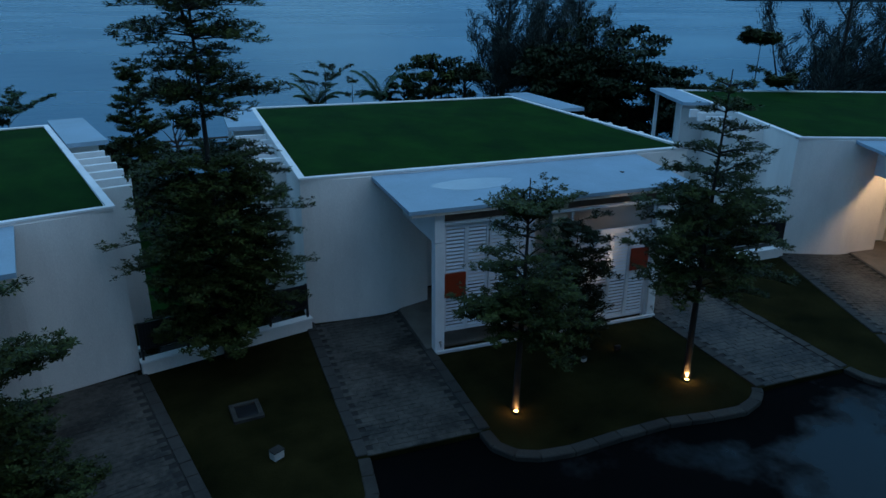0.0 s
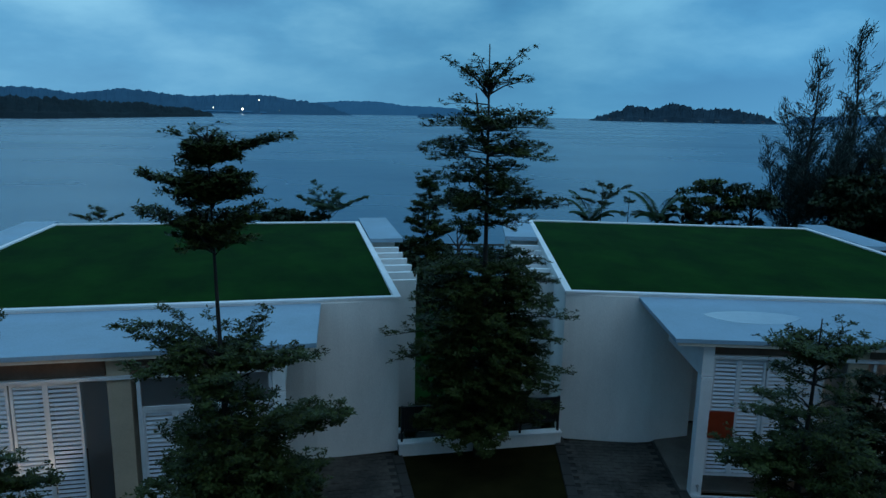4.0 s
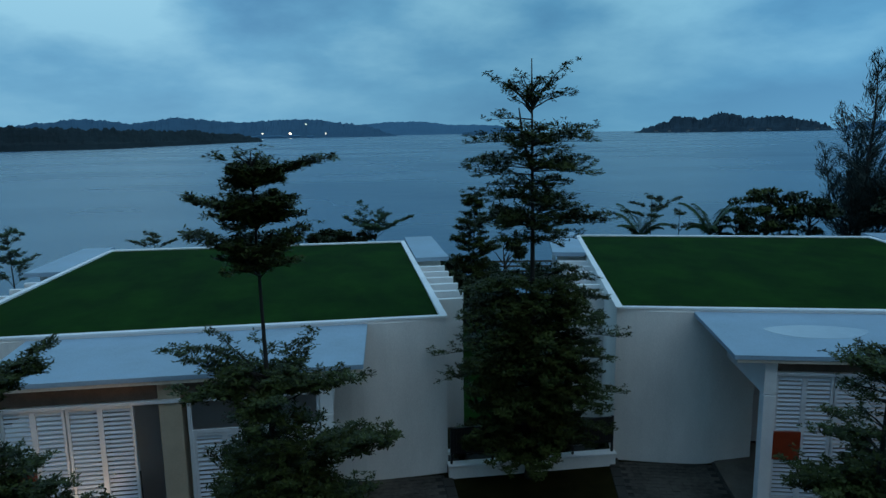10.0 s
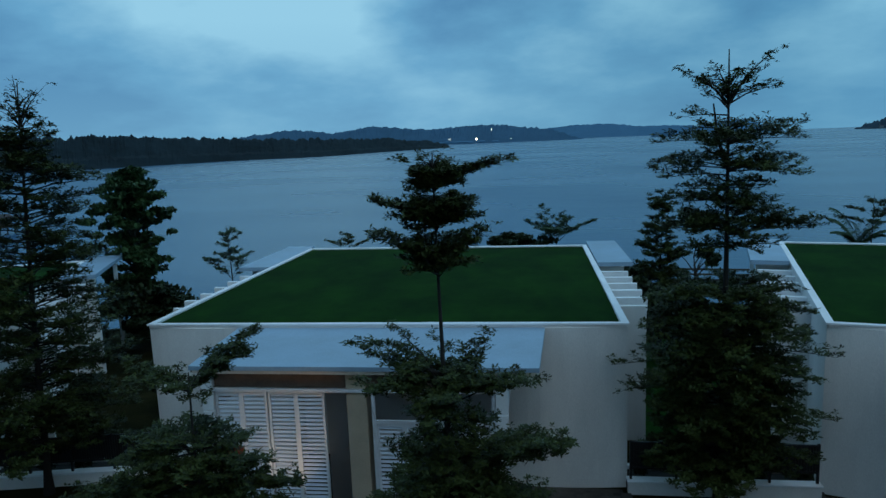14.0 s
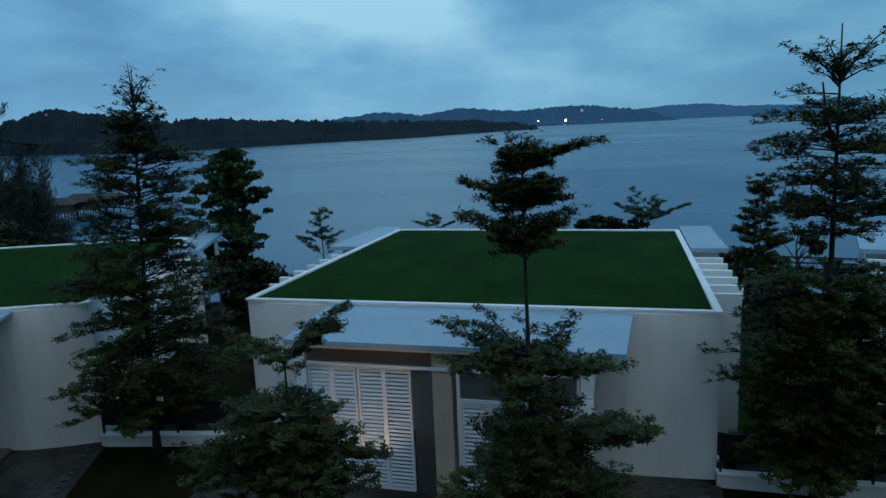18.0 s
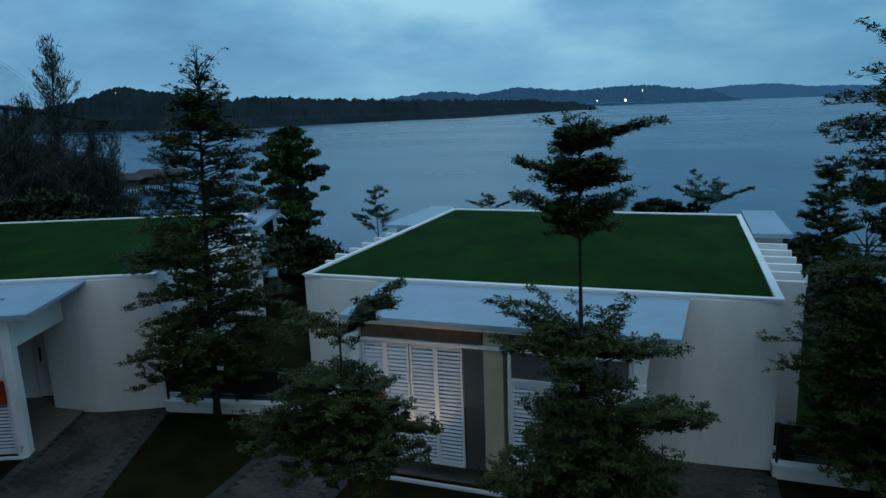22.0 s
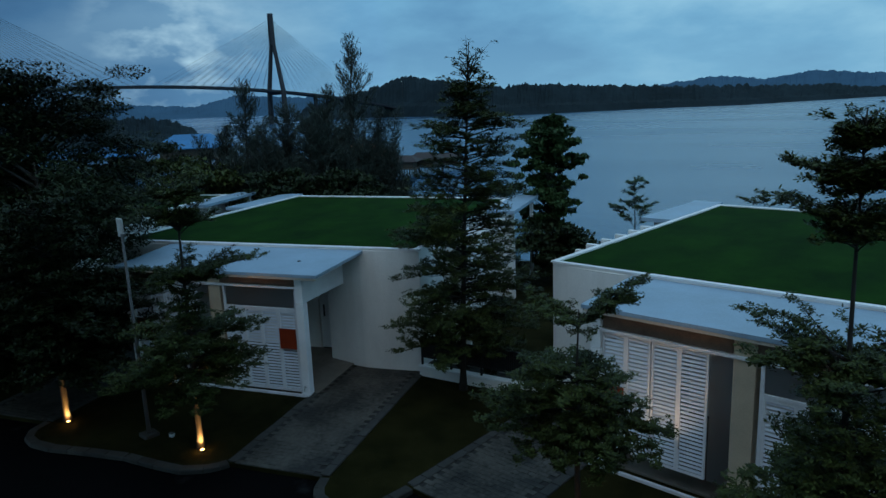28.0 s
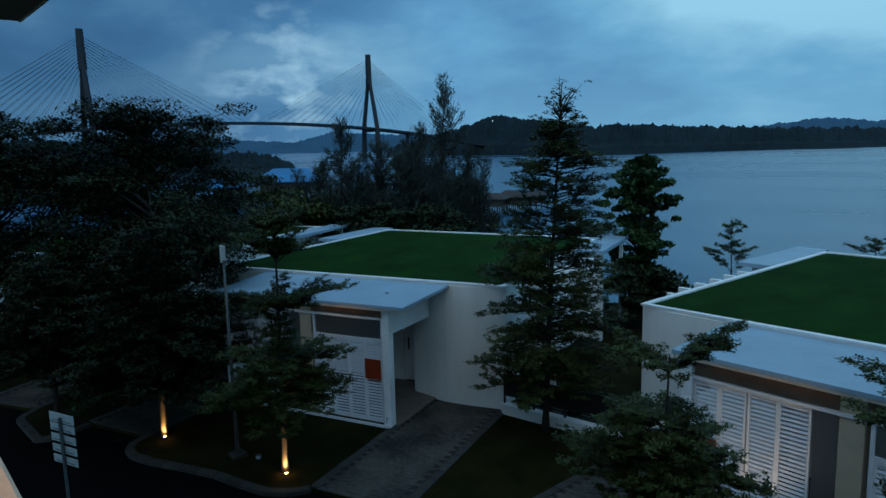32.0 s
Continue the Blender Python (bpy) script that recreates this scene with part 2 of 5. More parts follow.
M_ROOFGRASS = material("roof_turf", (0.0068, 0.034, 0.0052), 0.95, 0.55, 70, 0.9, 0.4, distance=0.012, spec=0.03, warm=(0.0115, 0.043, 0.0065), stretch=(1, 0.6, 1))
M_LAWN = material("lawn_grass", (0.010, 0.014, 0.0042), 0.95, 0.45, 38, 0.7, 0.9, distance=0.05, spec=0.03, warm=(0.024, 0.021, 0.007))
M_ASPHALT = material("damp_asphalt", (0.004, 0.004, 0.0045), 0.8, 0.6, 120, 0.35, 0.3, distance=0.006, spec=0.02)
# rain stands in shallow patches on the asphalt: smooth there, rough elsewhere
rn, rl = M_ASPHALT.node_tree.nodes, M_ASPHALT.node_tree.links
r_co, r_noise, r_fine = rn.new("ShaderNodeTexCoord"), rn.new("ShaderNodeTexNoise"), rn.new("ShaderNodeMapRange")
r_noise.inputs["Scale"].default_value, r_noise.inputs["Detail"].default_value, r_noise.inputs["Roughness"].default_value = 0.22, 6, 0.62
rl.new(r_co.outputs["Object"], r_noise.inputs["Vector"])
r_fine.inputs["From Min"].default_value, r_fine.inputs["From Max"].default_value = 0.62, 0.74
# the deepest puddle lies by the lawn island
r_off, r_len, r_deep, r_sum = rn.new("ShaderNodeMapping"), rn.new("ShaderNodeVectorMath"), rn.new("ShaderNodeMapRange"), rn.new("ShaderNodeMath")
r_off.inputs["Location"].default_value, r_off.inputs["Scale"].default_value = (-13.2 / 4.0, -4.4 / 3.0, 0), (1 / 4.0, 1 / 3.0, 0)
rl.new(r_co.outputs["Object"], r_off.inputs[0])
r_len.operation = "LENGTH"
rl.new(r_off.outputs[0], r_len.inputs[0])
r_deep.inputs["To Min"].default_value, r_deep.inputs["To Max"].default_value = 0.34, 0.0
rl.new(r_len.outputs["Value"], r_deep.inputs["Value"])
r_sum.operation = "ADD"
rl.new(r_noise.outputs[0], r_sum.inputs[0])
rl.new(r_deep.outputs[0], r_sum.inputs[1])
rl.new(r_sum.outputs[0], r_fine.inputs["Value"])
for slot, dry, wet in (("Roughness", 0.8, 0.10), ("Specular IOR Level", 0.02, 0.36)):
    r_mix = rn.new("ShaderNodeMapRange")
    r_mix.inputs["To Min"].default_value, r_mix.inputs["To Max"].default_value = dry, wet
    rl.new(r_fine.outputs[0], r_mix.inputs["Value"])
    rl.new(r_mix.outputs[0], rn["Principled BSDF"].inputs[slot])
M_EDGE = material("dark_edging_stone", (0.042, 0.040, 0.036), 0.8, 0.5, 40, 2.0, 0.35, per_piece=0.12)
M_KERB = material("weathered_kerb_concrete", (0.037, 0.035, 0.030), 0.85, 0.25, 40, 1.1, 0.35, per_piece=0.22, world_scale=True)
M_PAVER = material("worn_grey_paver", (0.062, 0.056, 0.046), 0.6, 0.2, 9, 0.9, 0.2, per_piece=0.05, world_scale=True, span=(0.60, 0.86))
M_JOINT = material("dark_joint_sand", (0.028, 0.027, 0.025), 0.9, 0.3, 60, 1.1, 0.3)
M_BARK = material("rough_dark_bark", (0.024, 0.020, 0.016), 0.9, 0.5, 24, 6.0, 0.6, distance=0.02, stretch=(1, 1, 0.3))
M_LEAF = leaf_material("almond_leaf", (0.006, 0.011, 0.003), (0.058, 0.077, 0.019))
# darker copy of almond_leaf: shade put into the colour, not another leaf
M_LEAF_SHADED = leaf_material("shaded_almond_leaf", (0.004, 0.008, 0.0025), (0.014, 0.022, 0.006))
M_LEAF_DARK = leaf_material("dark_leaf", (0.005, 0.010, 0.005), (0.024, 0.038, 0.014))
M_NEEDLE = leaf_material("casuarina_needle", (0.014, 0.022, 0.020), (0.050, 0.066, 0.056))
M_LEAF_LIGHT = leaf_material("pale_leaf", (0.012, 0.032, 0.012), (0.045, 0.085, 0.030))
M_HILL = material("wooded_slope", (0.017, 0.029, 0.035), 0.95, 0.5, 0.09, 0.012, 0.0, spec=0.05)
# next four: haze is painted into the base colour, paler and bluer with distance
M_ISLE = material("haze_tinted_isle", (0.034, 0.060, 0.082), 0.95, 0.6, 0.09, 0.012, 0.0, spec=0.03)
M_FARHILL = material("haze_blued_hills", (0.058, 0.122, 0.188), 1.0, 0.85, 0.02, 0.004, 0.0, spec=0.0)
M_HAZE = material("haze_tinted_slopes", (0.075, 0.165, 0.255), 1.0, 0.9, 0.02, 0.004, 0.0, spec=0.0)
M_FAINT = material("haze_faded_slopes", (0.10, 0.215, 0.325), 1.0, 0.93, 0.02, 0.004, 0.0, spec=0.0)
M_ROOFTILE = material("rusty_sheet_roof", (0.042, 0.028, 0.026), 0.7, 0.6, 3, 0.4, 0.1)
M_ROOFORANGE = material("orange_sheet_roof", (0.38, 0.14, 0.07), 0.7, 0.7, 3, 0.4, 0.1)
M_ROOFBLUE = material("blue_sheet_roof", (0.03, 0.19, 0.40), 0.6, 0.7, 3, 0.4, 0.1)
M_TIMBER = material("weathered_timber", (0.08, 0.065, 0.05), 0.85, 0.6, 20, 2, 0.3)
# paler than the canopy: reflected sky in the water is put into the colour
M_WETCANOPY = material("sky_bright_wet_concrete", (0.36, 0.44, 0.52), 0.14, 0.9, 10, 1.0, 0.02, distance=0.003)
M_BRIDGE = material("bridge_concrete", (0.030, 0.034, 0.042), 0.8, 0.7, 1.0, 0.05, 0.0)
M_SIGN = material("white_sign_board", (0.50, 0.51, 0.50), 0.5, 0.85, 20, 2, 0.0)
M_INK = material("grey_sign_ink", (0.18, 0.19, 0.2), 0.6, 0.85, 20, 2, 0.0)
M_GLOW = glow_material("warm_lamp_glow", (1.0, 0.50, 0.12), 16)
M_FARLIGHT = glow_material("far_harbour_light", (1.0, 0.84, 0.58), 10)

M_GLASS = bpy.data.materials.new("tinted_glass")
M_GLASS.use_nodes = True
g = M_GLASS.node_tree.nodes["Principled BSDF"]
g.inputs["Base Color"].default_value = (0.42, 0.44, 0.46, 1)
g.inputs["Roughness"].default_value = 0.28
g.inputs["Transmission Weight"].default_value = 0.9

M_SEA = bpy.data.materials.new("sea_water")
M_SEA.use_nodes = True
sn, sl = M_SEA.node_tree.nodes, M_SEA.node_tree.links
sb = sn["Principled BSDF"]
sb.inputs["Base Color"].default_value = (0.003, 0.058, 0.140, 1)
sb.inputs["Roughness"].default_value = 0.22
sb.inputs["IOR"].default_value = 1.33
sb.inputs["Specular Tint"].default_value = (0.46, 0.79, 0.96, 1)
s_co = sn.new("ShaderNodeTexCoord")
s_map = sn.new("ShaderNodeMapping")
s_map.inputs["Scale"].default_value = (1.0, 1.6, 1.0)
sl.new(s_co.outputs["Object"], s_map.inputs[0])
s_rip, s_swell, s_wind = (sn.new("ShaderNodeTexNoise") for _ in range(3))
for node, sc, det in ((s_rip, 0.9, 6), (s_swell, 0.10, 4), (s_wind, 0.006, 5)):
    node.inputs["Scale"].default_value, node.inputs["Detail"].default_value = sc, det
    sl.new(s_map.outputs[0], node.inputs["Vector"])
s_add = sn.new("ShaderNodeMath")
s_add.operation = "MULTIPLY_ADD"
s_add.inputs[1].default_value = 3.0
sl.new(s_swell.outputs[0], s_add.inputs[0])
sl.new(s_rip.outputs[0], s_add.inputs[2])
s_b = sn.new("ShaderNodeBump")
s_b.inputs["Strength"].default_value, s_b.inputs["Distance"].default_value = 0.13, 0.3
sl.new(s_add.outputs[0], s_b.inputs["Height"])
sl.new(s_b.outputs[0], sb.inputs["Normal"])
s_r = sn.new("ShaderNodeMapRange")
s_r.inputs["From Min"].default_value, s_r.inputs["From Max"].default_value = 0.3, 0.7
s_r.inputs["To Min"].default_value, s_r.inputs["To Max"].default_value = 0.2, 0.34
sl.new(s_wind.outputs[0], s_r.inputs["Value"])
sl.new(s_r.outputs[0], sb.inputs["Roughness"])

# ---------------------------------------------------------------- mesh tools


class Geo:
    """Collects vertices and faces for one mesh."""

    def __init__(self):
        self.v, self.f = [], []

    def add(self, verts, faces):
        o = len(self.v)
        self.v += [tuple(p) for p in verts]
        self.f += [tuple(o + i for i in f) for f in faces]
        return self

    def box(self, x0, x1, y0, y1, z0, z1, c=0.0, m=None):
        """A block, with chamfered edges where c is given."""
        if c <= 0:
            v = [(x, y, z) for x in (x0, x1) for y in (y0, y1) for z in (z0, z1)]
            f = [(0, 1, 3, 2), (4, 6, 7, 5), (0, 4, 5, 1), (2, 3, 7, 6), (0, 2, 6, 4), (1, 5, 7, 3)]
        else:
            lo, hi, v, index = (x0, y0, z0), (x1, y1, z1), [], {}
            for sx in (0, 1):
                for sy in (0, 1):
                    for sz in (0, 1):
                        for axis in range(3):
                            p = []
                            for a, s in enumerate((sx, sy, sz)):
                                edge = (hi if s else lo)[a]
                                p.append(edge if a == axis else edge + (-c if s else c))
                            index[sx, sy, sz, axis] = len(v)
                            v.append(tuple(p))
            f = []
            for axis in range(3):
                a, b = [k for k in range(3) if k != axis]
                for s in (0, 1):
                    quad = []
                    for sa, sb_ in ((0, 0), (1, 0), (1, 1), (0, 1)):
                        key = [0, 0, 0]
                        key[axis], key[a], key[b] = s, sa, sb_
                        quad.append(index[(*key, axis)])
                    f.append(tuple(quad))
                for sa in (0, 1):
                    for sb_ in (0, 1):
                        k0, k1 = [0, 0, 0], [0, 0, 0]
                        k0[axis], k1[axis] = 0, 1
                        k0[a] = k1[a] = sa
                        k0[b] = k1[b] = sb_
                        f.append((index[(*k0, a)], index[(*k1, a)], index[(*k1, b)], index[(*k0, b)]))
            for sx in (0, 1):
                for sy in (0, 1):
                    for sz in (0, 1):
                        f.append(tuple(index[sx, sy, sz, k] for k in range(3)))
        if m is not None:
            v = [m @ Vector(p) for p in v]
        return self.add(v, f)

    def prism(self, poly, z0, z1):
        """A closed plan outline between two heights; a height may be a function of x, y."""
        n = len(poly)
        h0 = z0 if callable(z0) else (lambda x, y: z0)
        h1 = z1 if callable(z1) else (lambda x, y: z1)
        v = [(x, y, h0(x, y)) for x, y in poly] + [(x, y, h1(x, y)) for x, y in poly]
        f = [tuple(range(n))[::-1], tuple(range(n, 2 * n))]
        f += [(i, (i + 1) % n, n + (i + 1) % n, n + i) for i in range(n)]
        return self.add(v, f)

    def tube(self, points, radii, sides=8, cap=True):
        rings, o = [], len(self.v)
        pts = [Vector([float(c) for c in p]) for p in points]
        for i, p in enumerate(pts):
            d = (pts[min(i + 1, len(pts) - 1)] - pts[max(i - 1, 0)]).normalized()
            a = d.orthogonal().normalized()
            if abs(d.z) > 0.5:
                a = (Vector((1, 0, 0)) - d * d.x).normalized()
            b = d.cross(a)
            for k in range(sides):
                t = 2 * math.pi * k / sides
                self.v.append(tuple(p + float(radii[i]) * (math.cos(t) * a + math.sin(t) * b)))
        for i in range(len(pts) - 1):
            for k in range(sides):
                a0, a1 = o + i * sides + k, o + i * sides + (k + 1) % sides
                self.f.append((a0, a1, a1 + sides, a0 + sides))
        if cap:
            self.f.append(tuple(o + k for k in range(sides))[::-1])
            self.f.append(tuple(o + (len(pts) - 1) * sides + k for k in range(sides)))
        return self

    def mesh(self, name, mat, smooth=False):
        me = bpy.data.meshes.new(name)
        me.from_pydata(self.v, [], self.f)
        bm = bmesh.new()
        bm.from_mesh(me)
        bmesh.ops.recalc_face_normals(bm, faces=bm.faces)
        bm.to_mesh(me)
        bm.free()
        if smooth:
            me.polygons.foreach_set("use_smooth", [True] * len(me.polygons))
        me.materials.append(mat)
        return me


def part(name, geo, mat, parent=None, label="", smooth=False, m=None):
    ob = new(name, geo.mesh(name, mat, smooth) if isinstance(geo, Geo) else geo)
    if parent is not None:
        ob.parent = parent
    if m is not None:
        ob.matrix_basis = m
    if label:
        tagged(ob, label)
    return ob


def thing(name, label, category, m=None, group="", kind=""):
    ob = new(name)
    ob.empty_display_size = 0.2
    if m is not None:
        ob.matrix_basis = m
    return tagged(ob, label, category, group, kind)


def quads_mesh(name, quads, mat):
    """Many loose four-cornered leaves as one mesh; quads: array n x 4 x 3."""
    n = len(quads)
    me = bpy.data.meshes.new(name)
    me.vertices.add(4 * n)
    me.vertices.foreach_set("co", np.ascontiguousarray(quads, dtype=np.float32).ravel())
    me.loops.add(4 * n)
    me.loops.foreach_set("vertex_index", np.arange(4 * n, dtype=np.int32))
    me.polygons.add(n)
    me.polygons.foreach_set("loop_start", np.arange(0, 4 * n, 4, dtype=np.int32))
    me.update(calc_edges=True)
    me.materials.append(mat)
    return me


# plan of the five villas: front-left roof corner and turn
VILLAS = {
    "far_left": (-37.9, 4.0, 28.0),
    "left": (-24.34, 10.18, 22.6),
    "middle": (-9.32, 15.45, 0.0),
    "right": (6.5, 15.44, -14.2),
    "far_right": (21.98, 11.53, -35.0),
}
VW, VD = 11.6, 12.5
SKEW = 0.35  # the roof is a little shorter along its right flank


def vpose(key):
    x, y, a = VILLAS[key]
    return pose(x, y, 0, 0, 0, a)


def vworld(key, x, y, z=0.0):
    return vpose(key) @ Vector((x, y, z))


# ---------------------------------------------------------------- ground, road, sea
SEA = -6.0


def ground_height(x, y):
    r, a = math.hypot(x, y + 12), math.degrees(math.atan2(-x, y + 12))
    edge = 45 + max(0, a - 50) * 2.2
    s = min(1, max(0, (r - edge) / 22))
    s = s * s * (3 - 2 * s)
    return -0.13 - s * 8.5 + (0.25 * noise.noise((x * 0.1, y * 0.1, 0)) * s)


G = Geo()
radii = [0.5, 6, 12, 18, 24, 30, 36, 40, 44, 46, 48, 50, 52, 55, 58, 61, 64, 68, 74, 82, 95, 120, 160, 220, 300]
NA = 96
for r in radii:
    for k in range(NA):
        t = 2 * math.pi * k / NA
        x, y = r * math.cos(t), -12 + r * math.sin(t)
        G.v.append((x, y, ground_height(x, y)))
for i in range(len(radii) - 1):
    for k in range(NA):
        a0, a1 = i * NA + k, i * NA + (k + 1) % NA
        G.f.append((a0, a1, a1 + NA, a0 + NA))
G.f.append(tuple(range(NA)))
tagged(part("ground", G, M_LAWN, smooth=True), "dark earth and grass falling to the shore", "ground", kind="structure")

G = Geo()
G.add([(-6000, -6000, SEA), (6000, -6000, SEA), (6000, 6000, SEA), (-6000, 6000, SEA)], [(0, 1, 2, 3)])
tagged(part("water", G, M_SEA), "wide grey-blue sea with faint ripples at dusk", "sea", kind="structure")

# kerb line of one villa, in its own plan
KERB = [(-0.4, -7.45), (-0.15, -7.3), (0.0, -7.0), (0.1, -5.95), (2.42, -5.95), (2.46, -6.45), (2.75, -6.85), (3.2, -7.05),
        (3.9, -7.12), (5.0, -7.02), (6.2, -6.97), (7.2, -7.1), (8.0, -7.15), (8.55, -6.95), (8.85, -6.72), (8.98, -6.55),
        (11.5, -6.55), (11.58, -7.0), (11.75, -7.3), (12.0, -7.45)]
line = []
for key in VILLAS:
    line += [vworld(key, x, y) for x, y in KERB]
kerb_line = [(p.x, p.y) for p in line]
back = []
for a in range(-70, 84, 7):
    back.append((43.5 * math.sin(radians(-a)), -12 + 43.5 * math.cos(radians(a))))
outline = kerb_line + [(46, 4), (52, 12)] + [(x, y) for x, y in back if x < 44] + [(-52, 14), (-52, -6)]
G = Geo().prism(outline, -0.3, 0.0)
tagged(part("lawn", G, M_LAWN), "short dark lawn round the villas", "lawn", kind="structure")
G = Geo()
G.add([(-70, -30, -0.10), (70, -30, -0.10), (70, 14, -0.10), (-70, 14, -0.10)], [(0, 1, 2, 3)])
tagged(part("road", G, M_ASPHALT), "dark wet asphalt road", "road", kind="structure")

# ---------------------------------------------------------------- villas


def slope(y, front=4.0, rear=3.88):
    return front + (rear - front) * y / VD


def villa(left_end, edge_z):
    v = thing("villa", "single-storey cream villa with a turf roof and louvred porch", "house", group="row of seaside villas")
    rear_y = VD - SKEW
    # walls: curved end walls at the front, straight sides and back
    for side in (0, 1):
        outer, inner = [], []
        for i in range(13):
            t = i / 12
            x = 3.42 * t
            y = -0.10 * math.sin(math.pi * t) + 0.30 * max(0, t - 0.62) / 0.38
            outer.append((x, y))
            inner.append((x, y + 0.25))
        poly = outer + inner[::-1]
        if side:
            poly = [(VW - x, y) for x, y in poly][::-1]
        part("curved_wall", Geo().prism(poly, -0.25, lambda x, y: 3.90), M_WALL, v, smooth=False)
        x0, x1 = (0.0, 0.13) if side == 0 else (VW - 0.15, VW - 0.02)
        part("side_wall", Geo().prism([(x0, 0.25), (x1, 0.25), (x1, VD - SKEW * side), (x0, VD - SKEW * side)], -0.25, lambda x, y: slope(y) - 0.045), M_WALL, v)
    part("back_wall", Geo().prism([(0.131, VD - 0.14), (VW - 0.151, rear_y - 0.14), (VW - 0.151, rear_y), (0.131, VD)], -0.25, lambda x, y: slope(y) - 0.045), M_WALL, v)
    # facade behind the porch, with two door openings left in it
    fy0, fy1 = 1.15, 1.35
    G = Geo()
    for x0, x1, z0, z1 in ((2.9, 3.4, -0.2, 3.5), (4.3, 7.3, -0.2, 3.5), (8.2, 8.7, -0.2, 3.5), (3.4, 4.3, 2.5, 3.5), (7.3, 8.2, 2.5, 3.5)):
        G.box(x0, x1, fy0, fy1, z0, z1)
    part("facade", G, M_WALL, v)
    for x0 in (3.16, VW - 3.16 - 0.25):
        part("return_wall", Geo().box(x0, x0 + 0.25, 0.54, 1.149, -0.2, 3.5), M_WALL, v)
    for x0 in (3.4, 7.3):
        d = part("door", Geo().box(x0 + 0.03, x0 + 0.87, 1.21, 1.26, 0.06, 2.47, 0.004), M_WHITE, v, "plain white entrance door")
        hx = x0 + (0.72 if x0 < 5 else 0.16)
        part("door_handle", Geo().box(hx, hx + 0.05, 1.17, 1.21, 1.2, 1.62, 0.005), M_DARKMETAL, d, "black lever plate")
    # roof: beam round the edge, cap, turf
    part("front_beam", Geo().box(1.6, VW - 1.6, 0.0, 0.25, 3.3, 3.895), M_WALL, v)
    part("parapet_band", Geo().box(0.02, VW - 0.02, -0.05, 0.05, 3.901, 3.957), M_WALL, v)
    w = 0.17
    rear = lambda x: VD - SKEW * x / VW
    bands = (((-0.03, -0.07), (VW + 0.03, -0.07), (VW + 0.03 - w, 0.07), (-0.03 + w, 0.07)),
             ((VW + 0.03, -0.07), (VW - 0.02, rear(VW) + 0.05), (VW - 0.02 - w, rear(VW) - w), (VW + 0.03 - w, 0.07)),
             ((VW - 0.02, rear(VW) + 0.05), (-0.03, VD + 0.05), (-0.03 + w, VD - w), (VW - 0.02 - w, rear(VW) - w)),
             ((-0.03, VD + 0.05), (-0.03, -0.07), (-0.03 + w, 0.07), (-0.03 + w, VD - w)))
    for b in bands:
        part("parapet_cap", Geo().prism(b, lambda x, y: slope(y) - 0.042, lambda x, y: slope(y)), M_WHITE, v)
    part("roof_slab", Geo().prism([(0.2, 0.2), (VW - 0.2, 0.2), (VW - 0.25, rear(VW) - 0.2), (0.2, VD - 0.2)], lambda x, y: slope(y) - 0.5, lambda x, y: slope(y) - 0.2), M_WALL, v)
    G = Geo()
    nx, ny = 48, 52
    for j in range(ny + 1):
        for i in range(nx + 1):
            x, y = w - 0.05 + (VW - 2 * w + 0.1) * i / nx, 0.06 + (VD - SKEW * (i / nx) - w - 0.04) * j / ny
            h = slope(y) - 0.055 + 0.008 * noise.noise((x * 0.9, y * 0.9, 3)) + 0.006 * noise.noise((x * 5, y * 5, 1))
            G.v.append((x, y, h))
    for j in range(ny):
        for i in range(nx):
            a = j * (nx + 1) + i
            G.f.append((a, a + 1, a + nx + 2, a + nx + 1))
    part("turf", G, M_ROOFGRASS, v, "dense deep-green roof turf", smooth=True)
    # porch canopy, fascia and end beams
    front = -2.82
    pitch = (3.90 - edge_z - 0.09) / (-0.125 - front)
    top = lambda x, y: 3.90 + pitch * (y + 0.125)
    slab = part("canopy", Geo().prism([(left_end - 0.15, -0.055), (left_end, front), (VW - 2.0, front), (VW - 1.85, -0.055)], lambda x, y: top(x, y) - 0.09, top), M_CANOPY, v, "pale blue-grey canopy slab")
    part("roof_drain", Geo().tube([(8.3, -1.5, top(0, -1.5) - 0.02), (8.3, -1.5, top(0, -1.5) + 0.012)], [0.07, 0.06], 10), M_DARKMETAL, slab, "small dark drain grate")
    part("fascia", Geo().prism([(left_end + 0.06, front + 0.03), (VW - 2.06, front + 0.03), (VW - 2.06, front + 0.07), (left_end + 0.06, front + 0.07)], edge_z - 0.075, edge_z - 0.004), M_FASCIA, v, "thin cream fascia trim")
    part("soffit", Geo().prism([(2.5, -0.13), (2.5, -2.74), (VW - 2.5, -2.74), (VW - 2.5, -0.13)], lambda x, y: top(x, y) - 0.16, lambda x, y: top(x, y) - 0.094), M_SOFFIT, v, "dark brown timber soffit")
    for x0 in (2.62, VW - 2.62 - 0.24):
        part("end_beam", Geo().prism([(x0, -2.6), (x0 + 0.24, -2.6), (x0 + 0.24, -0.05), (x0, -0.05)], lambda x, y: 2.80 - 0.02 * y, lambda x, y: top(x, y) - 0.164), M_WHITE, v)
        part("column", Geo().box(x0, x0 + 0.24, -2.62, -2.36, -0.12, 2.83, 0.008), M_WHITE, v)
    part("porch_floor", Geo().box(2.47, VW - 2.47, -2.40, 1.14, -0.04, 0.055, 0.01), M_PLINTH, v, "grey concrete porch floor")
    # base takes the dark joint colour to imitate shade in the recess
    part("plinth", Geo().box(3.2, VW - 3.2, -2.0, 1.1, -0.2, -0.041), M_JOINT, v, "recessed base, darkened for the shade under the floor")
